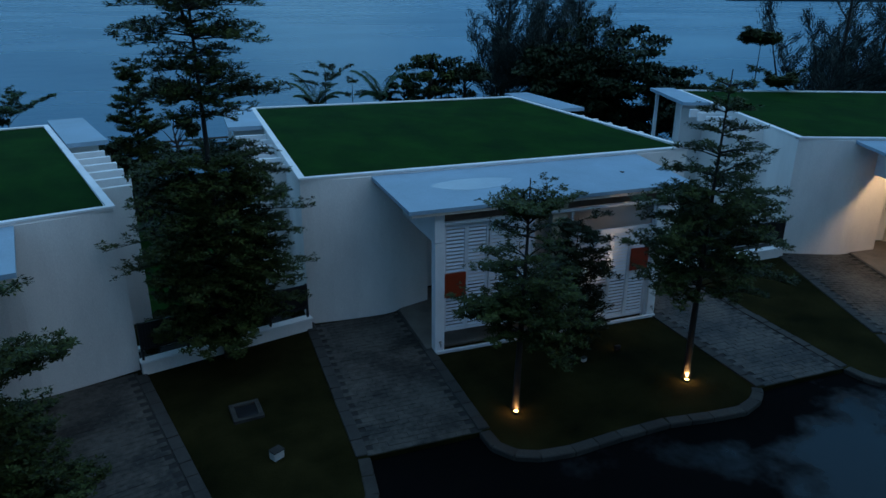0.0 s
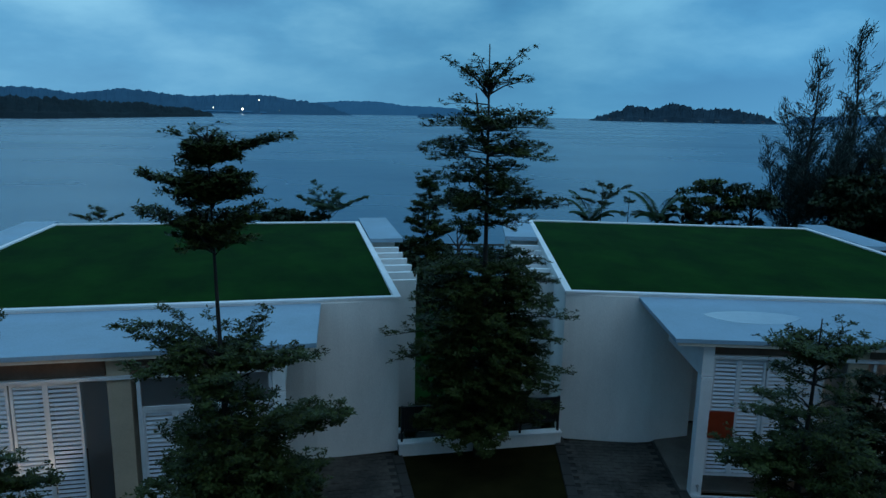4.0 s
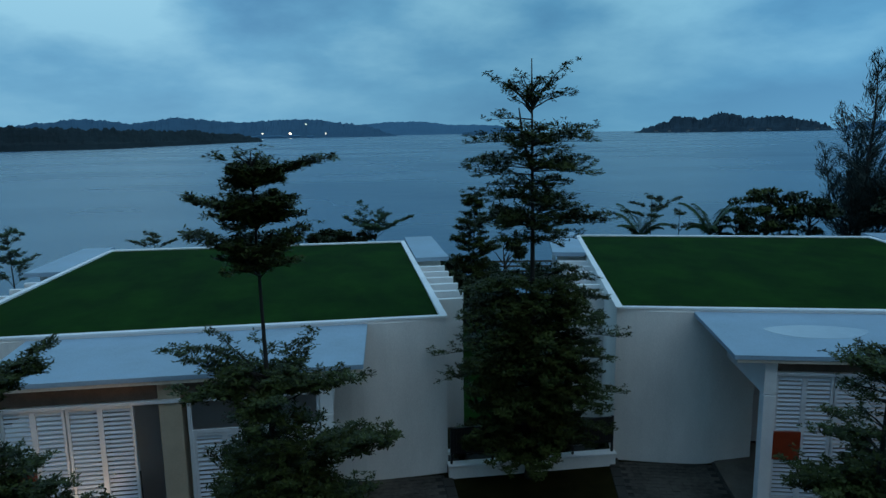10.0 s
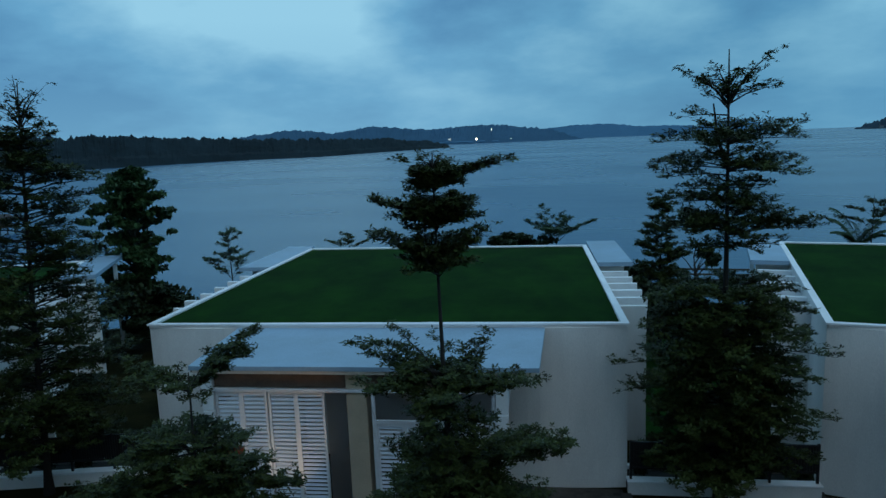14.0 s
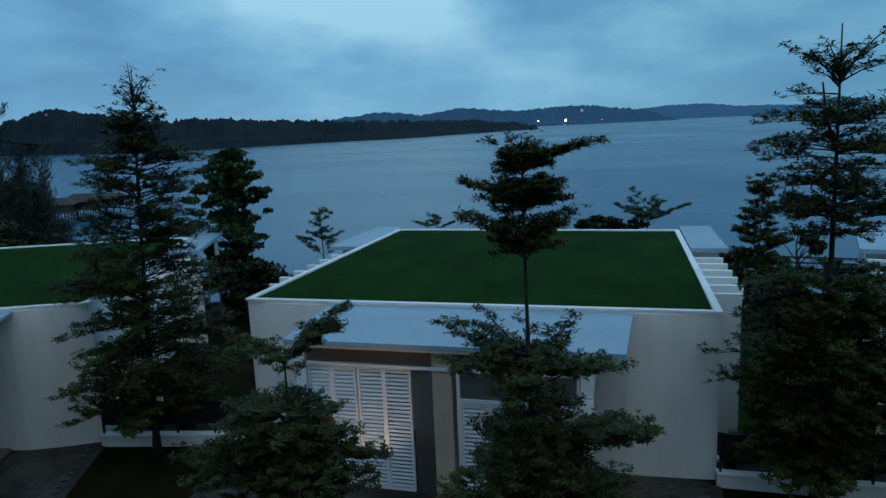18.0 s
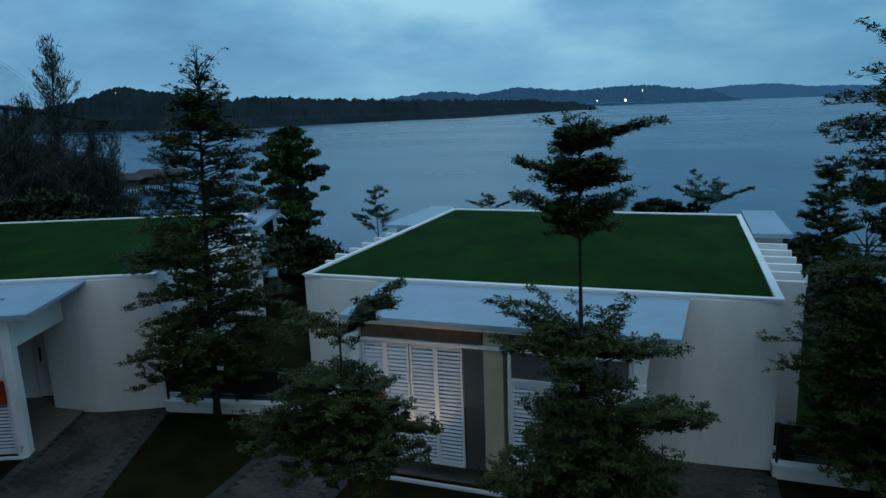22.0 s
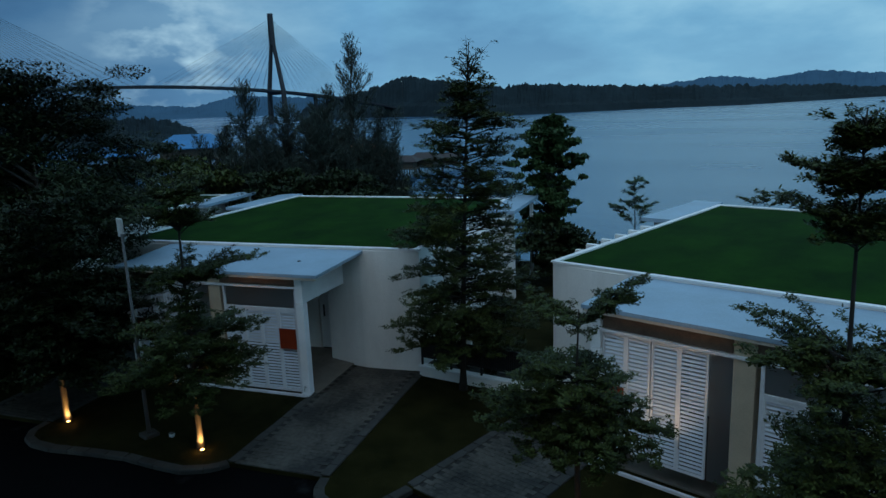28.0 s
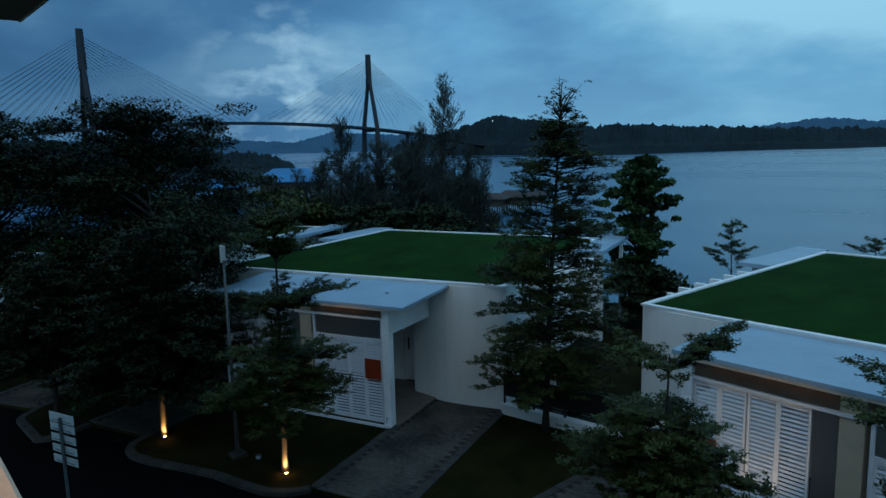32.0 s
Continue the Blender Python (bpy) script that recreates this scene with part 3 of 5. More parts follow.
    part("sill_rail", Geo().box(2.62, VW - 2.62, -2.70, -2.625, -0.03, 0.07, 0.006), M_FRAME, v)
    part("head_rail", Geo().box(2.86, VW - 2.86, -2.60, -2.54, 3.26, 3.33, 0.006), M_FRAME, v)
    part("centre_pillar", Geo().box(5.70, 6.12, -2.535, -2.14, 0.0, edge_z - 0.10, 0.01), M_BEIGE, v, "beige rendered centre pillar")
    for x in (6.22, 8.66):
        part("frame_post", Geo().box(x, x + 0.07, -2.55, -2.45, 0.0, 3.26, 0.004), M_FRAME, v)
    # dark panels added in the open gap, imitating the soffit's shade
    for x0, x1 in ((2.88, 5.69), (6.13, VW - 2.88)):
        part("gap_panel", Geo().box(x0, x1, -2.52, -2.47, 3.335, edge_z - 0.10, 0.004), M_SOFFIT, v, "dark brown panel imitating the shaded gap under the soffit")
    part("frame_rail", Geo().box(6.29, 8.66, -2.54, -2.46, 2.58, 2.66, 0.004), M_FRAME, v)
    part("clerestory_glass", Geo().box(6.29, 8.66, -2.505, -2.495, 2.66, 3.26), M_GLASS, v, "grey tinted glass")
    part("gap_glass", Geo().box(5.27, 5.70, -2.505, -2.495, 0.45, 3.26), M_GLASS, v, "grey tinted glass")

    def louvre(x0, x1, z0, z1, y=-2.5):
        p = part("louvre_panel", Geo().box(x0, x0 + 0.05, y - 0.03, y + 0.03, z0, z1).box(x1 - 0.05, x1, y - 0.03, y + 0.03, z0, z1)
                 .box(x0 + 0.05, x1 - 0.05, y - 0.03, y + 0.03, z0, z0 + 0.06).box(x0 + 0.05, x1 - 0.05, y - 0.03, y + 0.03, z1 - 0.06, z1), M_FRAME, v)
        n = int((z1 - z0 - 0.14) / 0.088)
        width = x1 - x0 - 0.1
        key = round(width, 3)
        if key not in SLATS:
            SLATS[key] = Geo().box(-width / 2, width / 2, -0.005, 0.005, -0.028, 0.028).mesh("slat", M_LOUVRE)
        for i in range(n):
            z = z0 + 0.11 + (z1 - z0 - 0.2) * i / (n - 1)
            s = new("slat", SLATS[key])
            s.parent = p
            s.matrix_basis = pose((x0 + x1) / 2, y, z, -24)
        return p

    for x0, x1 in ((2.88, 3.44), (3.44, 4.0), (4.03, 4.63), (4.63, 5.23)):
        q = louvre(x0, x1, 0.50 if x0 < 4 else 0.46, 3.25)
        if abs(x0 - 4.63) < 0.01:
            part("pull_handle", Geo().tube([(4.70, -2.54, 1.0), (4.70, -2.60, 1.03), (4.70, -2.60, 1.28), (4.70, -2.54, 1.31)], [0.014] * 4, 6), M_STEEL, q, "bright steel pull handle")
    for i in range(4):
        x0 = 6.29 + 0.5925 * i
        louvre(x0, x0 + 0.5925, 0.08, 2.58)
    for x0 in (2.87, 8.08):
        part("colour_panel", Geo().box(x0, x0 + 0.55, -2.57, -2.545, 1.42, 2.04, 0.004), M_ORANGE, v, "square orange-red panel")
    for x0 in (2.62, VW - 2.62 - 0.24):
        part("garden_tap", Geo().tube([(x0 + 0.12, -2.62, 0.28), (x0 + 0.12, -2.70, 0.28), (x0 + 0.12, -2.72, 0.20)], [0.022, 0.02, 0.018], 8).box(x0 + 0.09, x0 + 0.15, -2.69, -2.66, 0.30, 0.34, 0.004), M_STEEL, v, "small steel garden tap")
    # rear side wings and pergola fins on both flanks
    for side in (-1, 1):
        def X(a):
            return -a if side < 0 else VW + a
        xs = sorted((X(0.04), X(1.2)))
        part("wing_roof", Geo().prism([(xs[0], 7.9), (xs[1], 7.9), (xs[1], 13.1), (xs[0], 13.1)], lambda x, y: slope(y) - 0.13, lambda x, y: slope(y) + 0.01), M_CANOPY, v)
        xs = sorted((X(0.0), X(1.0)))
        part("wing_wall", Geo().box(xs[0], xs[1], 8.6, 8.8, -0.25, 3.74), M_WALL, v)
        xs = sorted((X(0.85), X(1.0)))
        part("wing_post", Geo().box(xs[0], xs[1], 12.6, 12.75, -0.25, 3.74, 0.006), M_WHITE, v)
        for i in range(6):
            y = 2.62 + 0.98 * i
            reach = 0.82 if i == 0 else 1.0
            xs = sorted((X(-0.05), X(reach)))
            z0 = -0.25 if i == 0 else 3.36
            part("fin_wall" if i == 0 else "pergola_fin", Geo().box(xs[0], xs[1], y - 0.07, y + 0.07, z0, 3.74 - 0.01 * i, 0.006), M_WALL if i == 0 else M_WHITE, v)
    return v


SLATS = {}
villa(2.5, 3.79).matrix_basis = vpose("middle")
first = villa(2.5, 3.68)
first.matrix_basis = vpose("left")
copy_thing(first, vpose("far_left"))
second = villa(1.95, 3.66)
second.matrix_basis = vpose("right")
copy_thing(second, vpose("far_right"))
# rainwater standing on one canopy
rim = [(4.1 + 1.05 * math.cos(a) * (1 + 0.1 * math.sin(3 * a)), -1.35 + 0.42 * math.sin(a)) for a in [2 * math.pi * i / 36 for i in range(36)]]
tagged(part("puddle", Geo().prism(rim, lambda x, y: 3.895 + 0.0557 * (y + 0.125), lambda x, y: 3.904 + 0.0557 * (y + 0.125)), M_WETCANOPY, m=vpose("right")), "thin oval puddle of rainwater on the canopy", "puddle")


def spot(name, at, to, energy, size, color=(1.0, 0.52, 0.16), radius=0.03):
    ob = new(name, bpy.data.lights.new(name, "SPOT"))
    ob.data.energy, ob.data.color, ob.data.spot_size, ob.data.spot_blend, ob.data.shadow_soft_size = energy, color, radians(size), 0.7, radius
    ob.matrix_world = look(at, to)
    return ob


def vspot(key, a, b, energy, size, color, radius=0.05):
    spot("unseen_porch_light", tuple(vworld(key, *a)), tuple(vworld(key, *b)), energy, size, color, radius)


# flood lamps added in the lawns, each aimed up to warm a louvred front
def garden_flood(key, x, y, aim, energy):
    m = vpose(key) @ pose(x, y, 0)
    t = thing("garden_floodlight", "added garden floodlight, unseen, warming a louvred front", "lamp", m, group="garden floodlights")
    part("bracket", Geo().box(-0.05, 0.05, -0.02, 0.02, -0.02, 0.06, 0.004), M_DARKMETAL, t)
    part("housing", Geo().box(-0.08, 0.08, -0.05, 0.03, 0.061, 0.16, 0.01), M_DARKMETAL, t)
    part("lens", Geo().box(-0.06, 0.06, 0.031, 0.036, 0.08, 0.145), M_GLOW, t, "glowing warm lens")
    spot("flood_beam", tuple(m @ Vector((0, 0.06, 0.13))), tuple(vworld(key, *aim)), energy, 50, (1.0, 0.70, 0.42), 0.05)


garden_flood("middle", 4.3, -4.3, (4.35, -2.5, 2.5), 105)
garden_flood("right", 6.9, -4.0, (6.95, -2.5, 2.5), 190)
# added light with no fixture, brightening the porch behind the clerestory
vspot("right", (8.0, -1.3, 3.45), (8.1, -0.9, 0.0), 36, 120, (1.0, 0.66, 0.36))
vspot("far_right", (3.2, -1.6, 3.3), (2.2, -0.6, 0.0), 150, 165, (1.0, 0.64, 0.30), 0.1)

# ---------------------------------------------------------------- walls and fences between the villas


def gap(key_a, key_b):
    a, b = vworld(key_a, VW - 0.02, -0.32), vworld(key_b, 0.02, -0.32)
    d = b - a
    length, turn = d.length, math.degrees(math.atan2(d.y, d.x))
    m = pose(a.x, a.y, 0, 0, 0, turn)
    w = thing("low_wall", "low white planter wall between two villas", "wall", m, group="planter walls")
    part("wall_body", Geo().box(0, length, -0.02, 0.18, -0.2, 0.30, 0.01), M_WALL, w)
    part("coping", Geo().box(-0.02, length + 0.02, -0.05, 0.21, 0.303, 0.35, 0.01), M_WHITE, w)
    part("rear_wall", Geo().box(0, length, 0.78, 0.96, -0.2, 0.30, 0.01), M_WHITE, w)
    part("planting_soil", Geo().box(0.0, length, 0.181, 0.779, -0.2, 0.22), M_JOINT, w, "dark planting soil")
    f = thing("metal_fence", "black metal fence on a low white wall", "fence", m @ pose(0, 0.08, 0.35), group="fences between villas")
    part("top_rail", Geo().box(0.05, length - 0.05, -0.02, 0.02, 0.86, 0.91), M_DARKMETAL, f)
    part("bottom_rail", Geo().box(0.05, length - 0.05, -0.02, 0.02, 0.24, 0.29), M_DARKMETAL, f)
    for i in range(5):
        x = 0.07 + (length - 0.14) * i / 4
        part("post", Geo().box(x - 0.025, x + 0.025, -0.03, 0.03, 0.0, 0.93), M_DARKMETAL, f)
    part("mesh_panel", Geo().box(0.06, length - 0.06, 0.013, 0.017, 0.295, 0.855), M_DARKMETAL, f, "dense black mesh panel")
    bar = Geo().box(-0.022, 0.022, -0.01, 0.01, 0.29, 0.86).mesh("bar", M_DARKMETAL)
    n = int(length / 0.062)
    for i in range(n):
        o = new("bar", bar)
        o.parent = f
        o.matrix_basis = pose(0.1 + (length - 0.2) * i / (n - 1), 0, 0)


def leaf_quads(c, size, flat, rng, slim=0.5):
    """Leaves at the points c; flat 1: lying level, 0: any way."""
    n = len(c)
    a = rng.uniform(0, 2 * np.pi, n)
    tilt = rng.normal(0, 1.0 - 0.7 * flat, n)
    u = np.stack([np.cos(a) * np.cos(tilt), np.sin(a) * np.cos(tilt), np.sin(tilt)], 1)
    side = np.stack([-np.sin(a), np.cos(a), rng.normal(0, 0.5 * (1.15 - flat), n)], 1)
    side /= np.linalg.norm(side, axis=1)[:, None]
    s = (size * rng.uniform(0.6, 1.25, n))[:, None]
    return np.stack([c - u * s, c + side * s * slim, c + u * s, c - side * s * slim], 1)


def rosettes(c, size, rng, leaves=7):
    """Small leaf rosettes at the points c: leaves spread from each centre, their tips a little raised."""
    n = len(c)
    a = (rng.uniform(0, 2 * np.pi, n)[:, None] + np.linspace(0, 2 * np.pi, leaves, endpoint=False) + rng.normal(0, 0.25, (n, leaves))).ravel()
    tilt = rng.normal(0.12, 0.34, n * leaves)
    u = np.stack([np.cos(a) * np.cos(tilt), np.sin(a) * np.cos(tilt), np.sin(tilt)], 1)
    side = np.stack([-np.sin(a), np.cos(a), rng.normal(0, 0.28, n * leaves)], 1)
    side /= np.linalg.norm(side, axis=1)[:, None]
    s = (size * rng.uniform(0.65, 1.3, n * leaves))[:, None]
    o = np.repeat(c, leaves, 0) + rng.normal(0, 0.006, (n * leaves, 3))
    return np.stack([o, o + u * s * 1.2 + side * s * 0.42, o + u * s * 2.0, o + u * s * 1.2 - side * s * 0.42], 1)


def shrub(p, size, seed):
    """A low dark shrub: a short stem and loose leaves."""
    rng = np.random.default_rng(seed)
    t = thing("shrub", "low dark shrub in a white planter", "shrub", pose(p.x, p.y, 0.2), group="planter shrubs")
    G, cs = Geo(), []
    for i in range(7):
        a, r = rng.uniform(0, 6.28), size * rng.uniform(0.3, 1.0)
        tip = np.array([math.cos(a) * r, math.sin(a) * r * 0.6, size * rng.uniform(0.5, 1.3)])
        G.tube([(0, 0, -0.02), tip * 0.5 + np.array([0, 0, 0.05]), tip], [0.012, 0.009, 0.004], 5)
        cs.append(tip + rng.normal(0, size * 0.28, (70, 3)) * np.array([1, 0.7, 0.6]))
    part("stems", G, M_BARK, t)
    tagged(part("foliage", quads_mesh("foliage", leaf_quads(np.concatenate(cs), 0.05, 0.3, rng), M_LEAF_DARK), M_LEAF_DARK, t), kind="stuff")


gap("left", "middle")
gap("middle", "right")
gap("right", "far_right")
for k, (key_a, key_b, s, size) in enumerate((("left", "middle", 0.12, 0.16), ("left", "middle", 0.3, 0.22), ("left", "middle", 0.52, 0.2), ("left", "middle", 0.78, 0.24), ("middle", "right", 0.1, 0.18), ("middle", "right", 0.35, 0.2), ("middle", "right", 0.7, 0.2), ("middle", "right", 0.9, 0.22))):
    shrub(vworld(key_a, VW, 0.18).lerp(vworld(key_b, 0, 0.18), s), size, 300 + k)


# a strip of greener turf behind the planter between two villas
strip = [vworld("middle", VW + 0.15, 2.9), vworld("right", -0.15, 2.9), vworld("right", -1.2, 13.0), vworld("middle", VW + 1.2, 13.0)]
tagged(part("garden_turf", Geo().prism([(p.x, p.y) for p in strip], -0.05, 0.008), M_ROOFGRASS), "strip of green turf between two villas", "lawn", kind="structure")

# timber boardwalk on the shore, with a dark rail
walkway = thing("boardwalk", "dark timber boardwalk with a post-and-rail fence on the shore", "boardwalk", pose(-7.0, 40.3, 0, 0, 0, -8))
for i in range(28):
    part("plank", Geo().box(0.85 * i, 0.85 * i + 0.82, -0.8, 0.8, -0.25, -0.17, 0.008), M_TIMBER, walkway)
for i in range(13):
    part("post", Geo().box(1.9 * i + 0.05, 1.9 * i + 0.15, -0.78, -0.68, -3.2, 0.98, 0.006), M_TIMBER, walkway)
for z in (0.32, 0.62, 0.90):
    part("rail", Geo().box(0.0, 23.4, -0.67, -0.63, z - 0.05, z + 0.05, 0.006), M_TIMBER, walkway)

# ---------------------------------------------------------------- drives and kerbs
rng_p = random.Random(5)
PAVER = Geo().box(-0.1495, 0.1495, -0.0735, 0.0735, -0.05, 0.0, 0.004).mesh("paver", M_PAVER)


def drive(key, side):
    """A paved drive beside the porch; side 0: left, 1: right."""
    d = thing("driveway", "worn grey block-paved drive beside the villa", "driveway", vpose(key), group="paved drives", kind="structure")
    x0, x1 = (0.14, 2.44) if side == 0 else (VW - 2.44, VW - 0.14)
    y0, y1 = (-5.93 if side == 0 else -6.53), -0.13
    part("bedding", Geo().box(x0 - 0.02, x1 + 0.02, y0, y1, -0.2, 0.004), M_JOINT, d)
    near = (key, side) in (("right", 0), ("right", 1), ("left", 1), ("middle", 0), ("middle", 1))
    G, rows = Geo(), int((y1 - y0) / 0.152)
    for j in range(rows):
        y = y0 + 0.08 + 0.152 * j
        shift = 0.152 if j % 2 else 0.0
        for i in range(8):
            x = x0 + 0.16 + 0.304 * i + shift - 0.05
            if x > x1 - 0.1:
                continue
            z = 0.022 + rng_p.uniform(-0.003, 0.003)
            m = pose(x, y, z, rng_p.uniform(-1.2, 1.2), rng_p.uniform(-1.2, 1.2), rng_p.uniform(-1.5, 1.5))
            if near:
                o = new("paver", PAVER)
                o.parent, o.matrix_basis = d, m
            else:
                G.box(-0.146, 0.146, -0.071, 0.071, -0.05, 0.0, 0.0, m)
    if not near:
        tagged(part("paving", G, M_PAVER, d), kind="stuff")
    for xe in (x0 - 0.11, x1 + 0.11):
        y = y0 + 0.05
        while y < y1 - 0.2:
            ln = rng_p.uniform(0.42, 0.56)
            part("edging_stone", Geo().box(xe - 0.15, xe + 0.09, y, y + ln - 0.015, -0.1, 0.035 + rng_p.uniform(-0.008, 0.01), 0.012), M_EDGE, d)
            y += ln


for key in VILLAS:
    drive(key, 0)
    drive(key, 1)

kerb = thing("kerb", "weathered grey concrete kerb along the road", "kerb", kind="structure")
for k, ((ax, ay), (bx, by)) in enumerate(zip(kerb_line, kerb_line[1:])):
    if k % len(KERB) in (3, 15):
        continue
    ln = math.hypot(bx - ax, by - ay)
    if ln < 0.05:
        continue
    turn = math.degrees(math.atan2(by - ay, bx - ax))
    n = max(1, round(ln / 0.6))
    for i in range(n):
        k0, k1 = i / n, (i + 1) / n
        m = pose(ax + (bx - ax) * (k0 + k1) / 2, ay + (by - ay) * (k0 + k1) / 2, 0, 0, 0, turn)
        half = ln / n / 2 + 0.004
        part("kerb_stone", Geo().box(-half, half - 0.01, -0.04, 0.21, -0.14, 0.015 + rng_p.uniform(-0.006, 0.006), 0.02), M_KERB, kerb, m=m)

# ---------------------------------------------------------------- the tall building from which one looks, behind the eye
# out of view; its ends and heights are set to shade villas and ground
tagged(part("wall_south", Geo().box(-5.96, 34, -1.9, -1.5, -0.3, 13.0).box(-14.3, -5.96, -1.9, -1.5, -0.3, 10.97), M_WALL), "unseen wall of the taller building, sized to block sky light", "wall", kind="structure")
eave = thing("roof_eave", "brown-edged eave of the taller building", "eave", pose(0, 0, 0))
part("eave_slab", Geo().box(-14.2, -6.0, -1.5, 2.55, 10.72, 10.97, 0.01), M_SOFFIT, eave)
part("fascia", Geo().box(-14.24, -5.96, 2.551, 2.60, 10.71, 11.0, 0.006), M_BEIGE, eave)
# a white parapet coloured beige: part of the lamp's warmth is painted in
rail = thing("balcony_parapet", "balcony parapet, beige standing in for warm light on white", "parapet", pose(0, 0, 0))
part("parapet_wall", Geo().box(-7.0, -0.72, -0.23, 0.0, 6.3, 7.50, 0.01), M_BEIGE, rail)
part("parapet_coping", Geo().box(-7.02, -0.70, -0.27, 0.04, 7.503, 7.56, 0.01), M_BEIGE, rail)
part("balcony_slab", Geo().box(-7.0, -0.72, -1.5, -0.231, 6.2, 6.4, 0.01), M_BEIGE, rail)
lamp = thing("wall_lamp", "small warm wall lamp on the balcony", "lamp", pose(-1.3, -1.5, 9.4))
part("lamp_body", Geo().tube([(0, 0, 0), (0, 0.12, 0)], [0.05, 0.06], 10), M_STEEL, lamp)
part("lamp_glass", Geo().tube([(0, 0.121, 0), (0, 0.17, 0)], [0.06, 0.04], 10), M_GLOW, lamp, "glowing warm glass")
spot("balcony_light", (-1.3, -1.28, 9.4), (-1.2, 0.0, 7.5), 95, 34, (1.0, 0.46, 0.12))

# ---------------------------------------------------------------- small things on the lawns and by the road


def manhole(x, y, turn):
    t = thing("manhole", "square concrete drain chamber with a sunken lid", "drain", pose(x, y, 0, 0, 0, turn))
    for a, b, c, d in ((-0.31, 0.31, -0.34, -0.24), (-0.31, 0.31, 0.24, 0.34), (-0.31, -0.21, -0.24, 0.24), (0.21, 0.31, -0.24, 0.24)):
        part("rim", Geo().box(a, b, c, d, -0.1, 0.07, 0.01), M_KERB, t)
    part("lid", Geo().box(-0.205, 0.205, -0.235, 0.235, -0.1, 0.02), M_DARKMETAL, t, "dark sunken lid")


manhole(3.72, 12.37, -8)
for x, y, turn in ((3.7, 10.6, 15), (11.16, 9.96, 0), (-16.0, 7.4, 20)):
    t = thing("garden_box", "small pale electrical box on the lawn", "box", pose(x, y, 0, 0, 0, turn), group="lawn boxes")
    sz = 0.11 if 0 < x < 10 else 0.06
    part("box_body", Geo().box(-sz, sz, -sz * 0.8, sz * 0.8, 0, sz * 1.5, 0.008), M_SIGN, t)
    part("box_lid", Geo().box(-sz * 1.1, sz * 1.1, -sz * 0.9, sz * 0.9, sz * 1.5 + 0.001, sz * 1.5 + 0.025, 0.004), M_KERB, t)

lampost = thing("street_lamp", "slim grey street lamp with a flat white head, unlit", "street lamp", pose(-16.55, 7.06, 0))
part("foot", Geo().box(-0.2, 0.2, -0.2, 0.2, -0.05, 0.1, 0.02), M_KERB, lampost)
part("pole", Geo().tube([(0, 0, 0.1), (0, 0, 2.2), (0, 0, 5.45)], [0.055, 0.045, 0.03], 10), M_POLE, lampost, smooth=True)
part("lamp_head", Geo().box(-0.16, 0.10, -0.03, 0.03, 5.38, 5.84, 0.015), M_SIGN, lampost, "flat white lamp panel")
part("bracket", Geo().box(0.0, 0.16, -0.035, 0.035, 5.38, 5.46, 0.006), M_POLE, lampost)

sign = thing("road_sign", "white five-board direction sign on a grey post", "sign", pose(-15.6, 2.72, -0.1, 0, 0, 21))
part("post", Geo().tube([(0, 0, 0), (0, 0, 2.75)], [0.035, 0.035], 10), M_POLE, sign)
for i in range(5):
    z1 = 2.83 - 0.248 * i
    h = 0.22 if i == 0 else 0.175
    b = part("board", Geo().box(-0.42, 0.42, 0.036, 0.05, z1 - h, z1, 0.003), M_SIGN, sign, "white sign board")
    part("text_bar", Geo().box(-0.33, 0.31, 0.028, 0.0355, z1 - h + 0.035, z1 - h + 0.06), M_INK, b, "plain grey bar of lettering")

# ---------------------------------------------------------------- trees


